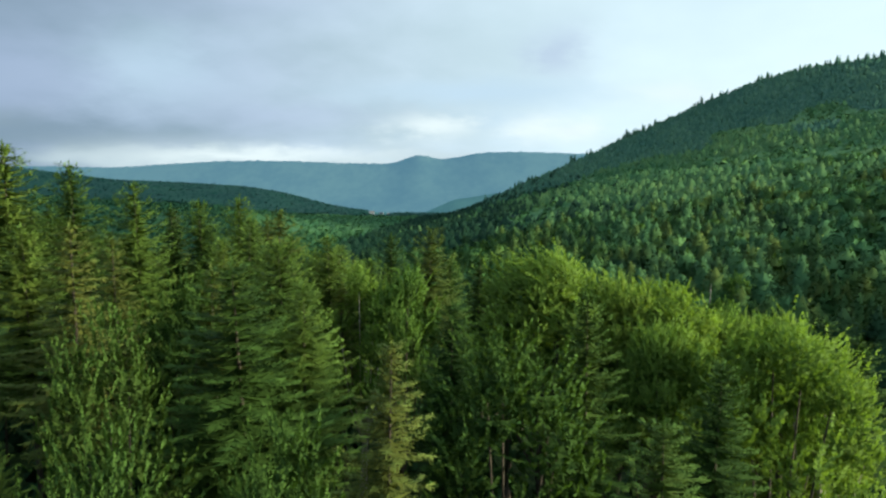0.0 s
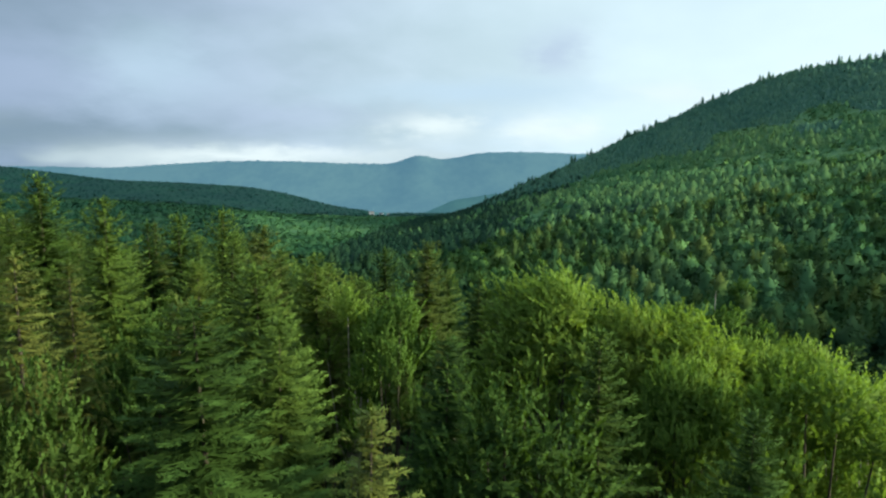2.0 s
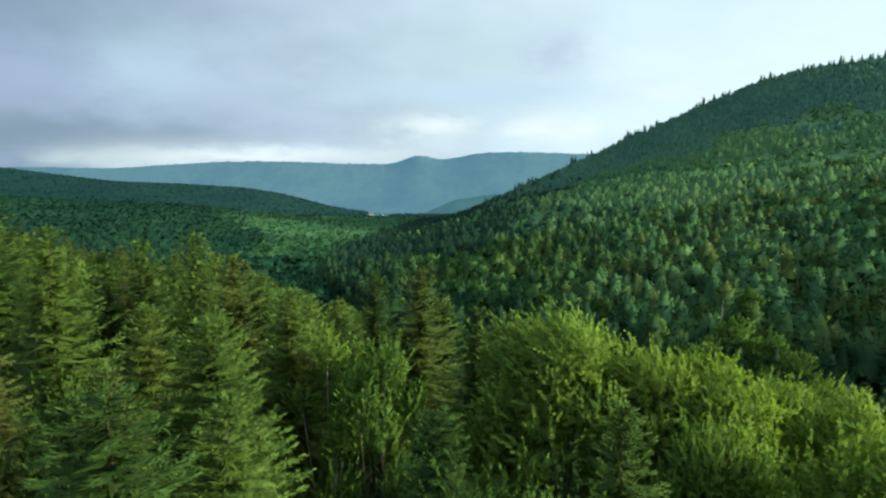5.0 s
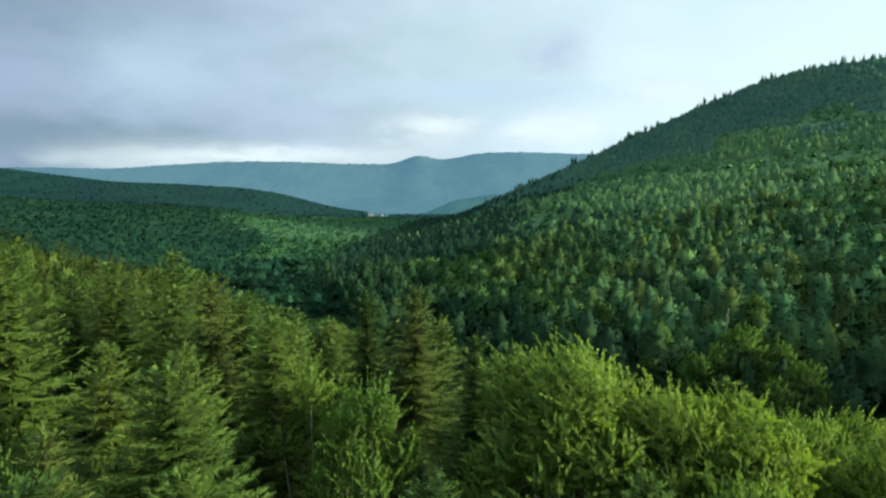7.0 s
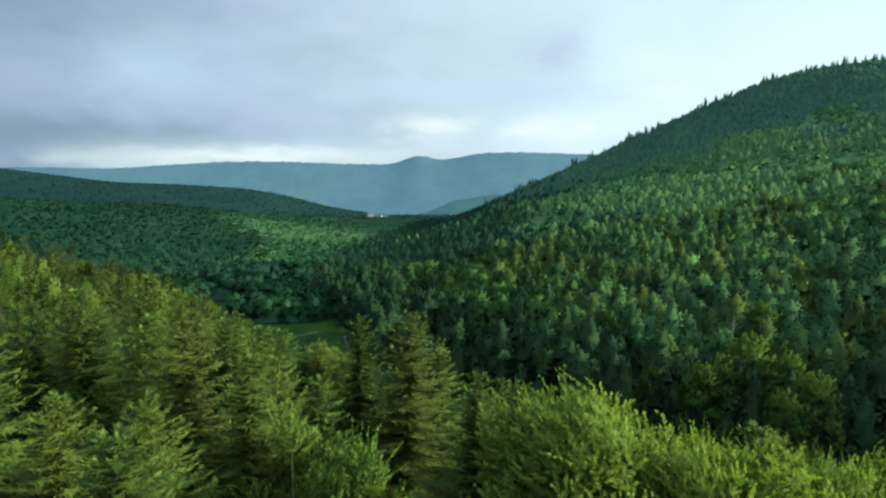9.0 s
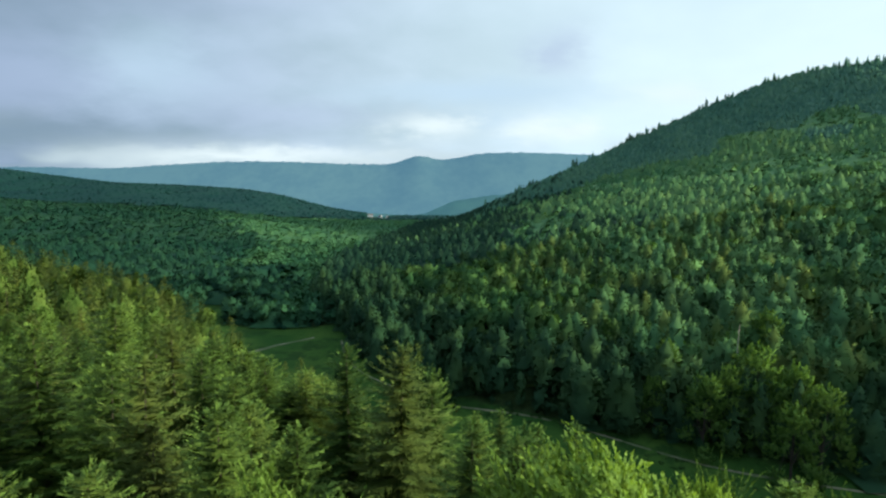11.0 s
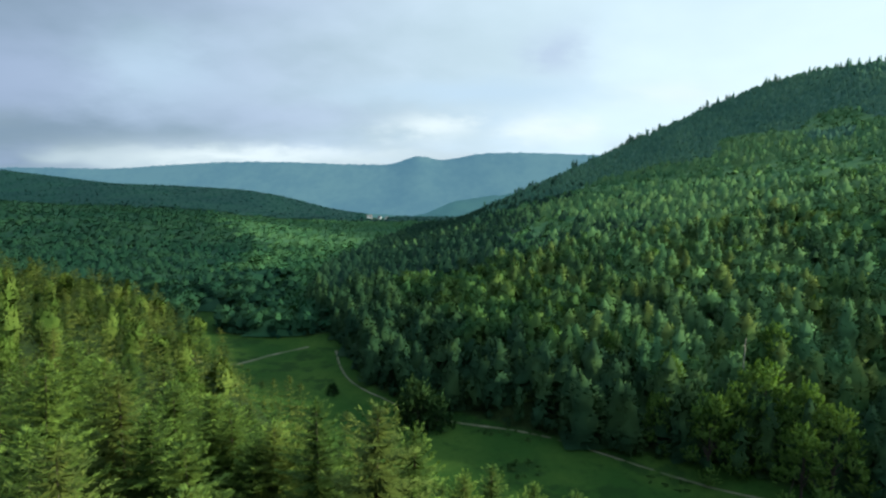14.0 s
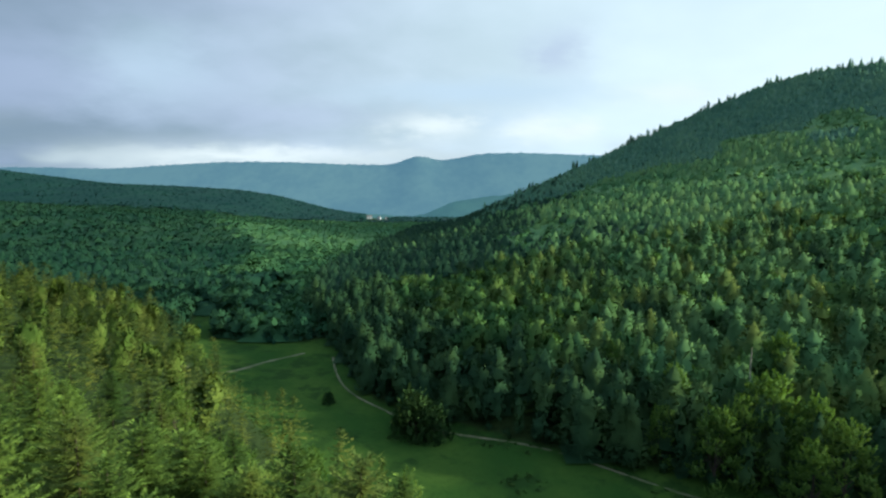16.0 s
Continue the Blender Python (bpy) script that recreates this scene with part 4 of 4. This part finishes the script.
CONED = [(0.1, 50.7, 57.2, 1.1), (-13.6, 53.1, 57.7, 1), (-10.1, 42, 58.9, 1), (24.2, 39, 52.4, 0.9)]
SPRUCES = [q for q in SPRUCES if q not in CONED]
SPRUCES += [(-6.3, 56, 53.7, 1.1), (-9.2, 58.5, 53.9, 1.1), (-3.4, 55.5, 53.2, 1.0)]
SPRUCES += [(-4.4, 26.1, 56.6, 0.9), (-8.4, 50.5, 55.4, 1.1), (-13.0, 44.8, 58.2, 1), (-5.6, 40.3, 57.4, 1), (-25.3, 70, 53.6, 1.1),
            (5.4, 54.9, 51.3, 0.9), (9.2, 55.5, 50.2, 0.9), (-3.9, 42.8, 55.5, 1), (-11.2, 51.4, 56.5, 1)]
SPRUCES += [(-7.7, 57, 52.6, 1.2), (-6.0, 59.5, 52.2, 1.2), (-4.6, 58, 52.2, 1.2), (-11.5, 60.5, 53.9, 1.2), (-12.8, 58, 55.4, 1.1), (-10.6, 34.8, 57.6, 1.0), (-8.0, 35.6, 57.2, 1.0)]
FIRS += [(7.9, 26.3, 56.2, 0.8), (6.8, 56.5, 51.0, 0.9), (-8.0, 30.6, 55.0, 1), (-13.8, 75, 47.5, 1)]
LARCHES += [(-8.6, 27.6, 57.0, 1.1), (-4.6, 38.2, 54.6, 1.1)]
planted = []
rng = np.random.default_rng(21)
for name, rows in (("spruce", SPRUCES), ("fir", FIRS), ("larch", LARCHES), ("beech", BEECHES), ("alder", ALDERS), ("birch", BIRCHES), ("hornbeam", HORNBEAMS), ("coned_spruce", CONED)):
    for i, (x, y, top, wide) in enumerate(rows):
        plant(name, x, y, top, rng, wide, which=i)
        planted.append((x, y, 3.9 if name == "beech" else 2.1))

# the rest of the stand, lower than the trees named above
spots = spread(-75, 62, 9, 60, 4.7, rng, lambda x, y: in_wedge(x, y, 8) & (near_hill(x, y) > 1.5) & ~((x > 9) & (y > 50)))
for x, y, z in spots:
    if any((x - a) ** 2 + (y - b) ** 2 < (1.1 + r) ** 2 for a, b, r in planted):
        continue
    if rng.random() < 0.45:
        continue
    leafy = (patchy(x, y, 26, 8) + 0.03 * x) if y < 40 else 0
    u = rng.random()
    kind = ("alder" if u < 0.6 else "birch") if leafy > 0.85 else ("spruce" if u < 0.48 else "fir" if u < 0.85 else "larch")
    plant(kind, x, y, z + rng.uniform(7.5, 12.5), rng, rng.uniform(1.0, 1.3))
    planted.append((x, y, 1.2))

p = spread(-75, 62, 9, 62, 3.0, rng, lambda x, y: in_wedge(x, y, 6) & (near_hill(x, y) > 1.5))
wood("undergrowth", coarse_broadleaves, p, (1.5, 4.0), (0.8, 1.2), DARK_SHADE_NEEDLES, 41, "dark green undergrowth between the trunks", "bushes", up=0.8)

# broadleaved trees at the foot of the hill across the valley, their tops in the sun
VALLEY_TREES = [(48.7, 135, 34.8, 1.0), (49.8, 120, 32.2, 1.2), (54.5, 121, 33.6, 1.0), (60, 123, 37.0, 1.3), (64.5, 118, 35.0, 1.2), (66, 112, 33, 1.3),
                (60, 110, 31, 1.2), (40, 150, 35.6, 0.9), (44, 128, 29.5, 1.1), (71, 140, 40, 1.2)]
for i, (x, y, top, wide) in enumerate(VALLEY_TREES):
    plant("willow", x, y, top, rng, wide * 0.9)

# trees outside the view, added to keep light off the near stand
around = spread(-80, 85, -32, 62, 5.2, rng, lambda x, y: ~in_wedge(x, y, 9) & (near_hill(x, y) > 1.0))
wood("forest_behind", fine_conifers, around[around[:, 0] < 12], (10.5, 15), (0.4, 0.6), DARK_SHADE_NEEDLES, 47, "unseen dark spruces added around the spur to block light")

BUSH = foliage("bush_leaves", (0.013, 0.037, 0.014), (0.019, 0.048, 0.016), (0.030, 0.062, 0.021))
tree_kind("bush", [lambda s=s: (broadleaf_shape(s, 5, 3.2, shoots=420, per=9, upright=0.5, leaf=1.6, low=0.0, lobes_=22), BUSH, BARK) for s in (33, 34)],
          "dense dark green bush in the valley meadow", "bush", "bushes in the meadow")
for x, y, top, wide in ((-1.2, 142.5, 27.0, 0.85), (2.5, 141.5, 24.5, 0.9), (-22.2, 158.8, 20.4, 1.0), (-3.5, 146.8, 23.5, 0.9)):
    plant("bush", x, y, top, rng, wide)


HERBS = foliage("meadow_herbs", (0.020, 0.052, 0.013), (0.026, 0.062, 0.015), (0.034, 0.074, 0.018), patch=6.0)
herbs = [plain_broadleaf(130 + s, 46, 0.16, 5, 3) for s in range(3)]
p = spread(4, 75, 84, 150, 1.3, rng, lambda x, y: is_meadow(x, y) & (patchy(x, y, 15, 51) > 0.62))
wood("tall_herbs", herbs, p, (0.25, 0.8), (1.6, 2.6), HERBS, 52, "patches of tall dark herbs in the meadow", "plants", up=1.2)


def slope_conifer(seed):
    (v, f), _, _ = conifer_shape(seed, 12, 2.6, bare=0.3, tier=1.2, per=7, gap=0.42, leaf=1.7, inner=9, droop=0.15, lift=0.2, bushy=0)
    return v / (5.2, 5.2, 12), f


slope_conifers = [slope_conifer(60 + s) for s in range(5)]
slope_broadleaves = [plain_broadleaf(60 + s, 700, 0.075) for s in range(4)]
p = spread(-150, 12, 60, 235, 5.3, rng, lambda x, y: in_wedge(x, y, 8) & (x < 8 - 0.25 * (y - 57)) & (near_hill(x, y) > 2.0) & ~is_meadow(x, y))
p = p[rng.random(len(p)) < 0.9]
m = (patchy(p[:, 0], p[:, 1], 30, 5) > 0.75) | (rng.random(len(p)) < 0.06)
near = p[:, 1] < 100
tree_kind("young_spruce", [lambda k=k: (conifer_shape(60 + k, 12, 3.0, bare=0.2, tier=1.1, per=9, gap=0.2, leaf=1.05, inner=26, droop=0.10, lift=0.2, ragged=0.25, point=0.7, bushy=1), LONE_NEEDLES, BARK) for k in range(5)],
          "young olive-green spruce on the sunlit slope", "spruce tree", "trees on the lower slope", 0.35)
for (x, y, z), leafy in zip(p[near], m[near]):
    if leafy:
        plant("young_birch", x, y, z + rng.uniform(7.5, 11), rng, rng.uniform(1.0, 1.4))
    else:
        if rng.random() < (0.75 if y < 80 else 0.4):
            plant("fir", x, y, z + rng.uniform(7.5, 11.5), rng, rng.uniform(1.0, 1.4))
        else:
            plant("young_spruce", x, y, z + rng.uniform(6.5, 11.5), rng, rng.uniform(1.2, 1.7))
p, m = p[~near], m[~near]
wood("slope_conifers", slope_conifers, p[~m], (6, 14), (0.45, 0.68), SLOPE_NEEDLES, 31, "sunlit olive-green young conifers crowding the slope", blend=0.6)
wood("slope_broadleaves", slope_broadleaves, p[m], (8, 11.5), (0.5, 0.75), SLOPE_LEAVES, 32, "sunlit light green broadleaved trees on the slope")


# ---- tracks, houses and small things in the valley ----
def track(name, way, width, seed, label):
    """A worn gravel strip laid on the ground along a line of stations."""
    rng = np.random.default_rng(seed)
    pts = np.array(way, float)
    t = np.concatenate([[0], np.cumsum(np.linalg.norm(np.diff(pts, axis=0), axis=1))])
    u = np.arange(0, t[-1], 1.2)
    c = np.stack([np.interp(u, t, pts[:, k]) for k in (0, 1)], 1)
    kern = np.ones(9) / 9
    pad = np.concatenate([np.repeat(c[:1], 4, 0), c, np.repeat(c[-1:], 4, 0)])
    c = np.stack([np.convolve(pad[:, k], kern, "valid") for k in (0, 1)], 1)
    d = unit(np.gradient(c, axis=0))
    n = np.stack([-d[:, 1], d[:, 0]], 1)
    rows = []
    for off, drop in ((-0.5, -0.05), (-0.32, 0.10), (0.0, 0.13), (0.32, 0.10), (0.5, -0.05)):
        q = c + n * (off * width * (1 + rng.normal(0, 0.10, len(c))))[:, None]
        rows.append(np.column_stack([q, ground_at(q[:, 0], q[:, 1]) + drop]))
    v = np.stack(rows, 1).reshape(-1, 3)
    i = (np.arange(len(c) - 1)[:, None] * 5 + np.arange(4)[None]).ravel()
    tagged(new(name, mesh_from(name, v, np.stack([i, i + 1, i + 6, i + 5], 1), GRAVEL, True)), label, "track", kind="structure")


track("road_forest_track", [(78, 103), (66, 107), (52, 114), (39, 124), (27, 133.5), (20, 137.4), (6, 143), (-4, 149.6), (-9, 155.6), (-15.5, 162), (-20.5, 170), (-25, 183), (-28.6, 198)],
      0.75, 1, "pale gravel track along the edge of the wood")
track("road_meadow_track", [(-36.5, 201.6), (-39.5, 200), (-46, 193.4), (-50, 184), (-57, 176), (-66, 168)], 1.6, 2, "pale gravel track across the meadow")


def box(x0, x1, y0, y1, z0, z1):
    v = np.array([(x, y, z) for z in (z0, z1) for x, y in ((x0, y0), (x1, y0), (x1, y1), (x0, y1))], float)
    return v, np.array([(0, 3, 2, 1), (4, 5, 6, 7), (0, 1, 5, 4), (1, 2, 6, 5), (2, 3, 7, 6), (3, 0, 4, 7)])


def house(x, y, turn, w, d, h, label):
    root = new("house")
    root.matrix_basis = pose(x, y, float(ground_at(x, y)) - 0.3, 0, 0, turn)
    hw, hd, r = w / 2, d / 2, d * 0.42
    v, f = box(-hw, hw, -hd, hd, 0, h)
    gable = np.array([(-hw, -hd, h), (-hw, hd, h), (-hw, 0.1, h + r), (-hw, -0.1, h + r), (hw, -hd, h), (hw, hd, h), (hw, 0.1, h + r), (hw, -0.1, h + r)], float)
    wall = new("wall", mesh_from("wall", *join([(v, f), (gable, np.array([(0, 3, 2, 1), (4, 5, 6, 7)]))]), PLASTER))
    e = 0.4
    rv = np.array([(-hw - e, -hd - e, h - 0.3), (hw + e, -hd - e, h - 0.3), (hw + e, 0, h + r + 0.05), (-hw - e, 0, h + r + 0.05), (hw + e, hd + e, h - 0.3), (-hw - e, hd + e, h - 0.3)])
    rv = np.concatenate([rv, rv + np.array([0, 0, 0.25])])
    rf = np.array([(0, 1, 2, 3), (3, 2, 4, 5), (6, 9, 8, 7), (9, 11, 10, 8), (0, 6, 7, 1), (5, 4, 10, 11), (1, 7, 8, 2), (2, 8, 10, 4), (0, 3, 9, 6), (3, 5, 11, 9)])
    roof = new("roof", mesh_from("roof", rv, rf, SLATE))
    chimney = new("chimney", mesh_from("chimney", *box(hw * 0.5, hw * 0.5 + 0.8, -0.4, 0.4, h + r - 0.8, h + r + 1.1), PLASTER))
    for ob in (wall, roof):
        ob.parent = root
    chimney.parent = roof
    n = max(2, int(w / 3))
    for k in range(n):
        cx = -hw + (k + 0.5) * w / n
        pane = new("window", mesh_from("window", *box(cx - 0.55, cx + 0.55, -hd - 0.05, -hd + 0.02, h * 0.4, h * 0.4 + 1.3), PANE))
        pane.parent = wall
    tagged(root, label, "house", "houses in the far valley")


house(-158, 1330, 12, 11, 7, 4.6, "long white farmhouse with a slate roof")
house(-137, 1335, -25, 7, 6, 4, "small white cottage with a slate roof")
house(-122, 1350, 8, 6, 5, 3.6, "small white cottage with a slate roof")


def boulder(x, y, size, seed):
    rng = np.random.default_rng(seed)
    bm = bmesh.new()
    bmesh.ops.create_icosphere(bm, subdivisions=2, radius=size)
    for v in bm.verts:
        v.co *= 1 + 0.5 * noise.noise(v.co * (1.1 / size) + Vector((seed, 0, 0)))
        v.co.z *= 0.7
    me = bpy.data.meshes.new("boulder")
    bm.to_mesh(me)
    bm.free()
    me.materials.append(PLASTER_STONE)
    ob = new("boulder", me)
    ob.matrix_basis = pose(x, y, float(ground_at(x, y)) + size * 0.25, 0, 0, rng.uniform(0, 360))
    tagged(ob, "pale grey boulder lying in the valley", "boulder")


PLASTER_STONE = rough("pale_stone", (0.50, 0.50, 0.47), (0.38, 0.38, 0.35), 1.2, c=(0.2, 0.21, 0.17))
boulder(-91, 261, 1.1, 3)


def dead_tree(x, y, tall, lean):
    """A bare standing stem with broken branch stubs."""
    root = new("dead_tree")
    root.matrix_basis = pose(x, y, float(ground_at(x, y)) - 0.2, lean, lean * 0.5, 40)
    parts = [("stem", tube([(0, 0, 0), (0.05, 0, tall * 0.5), (0.0, 0.08, tall)], (0.24, 0.17, 0.06), 7))]
    for k in range(5):
        z = tall * (0.45 + 0.11 * k)
        a = 2.2 * k
        parts.append(("branch_stub", tube([(0, 0, z), (0.7 * math.cos(a), 0.7 * math.sin(a), z + 0.15)], (0.05, 0.015), 5)))
    for n, (v, f) in parts:
        ob = new(n, mesh_from(n, v, f, PALE_BARK, True))
        ob.parent = root
    tagged(root, "bare pale dead tree standing among spruces", "dead tree")


dead_tree(63, 136, 15, 1.5)
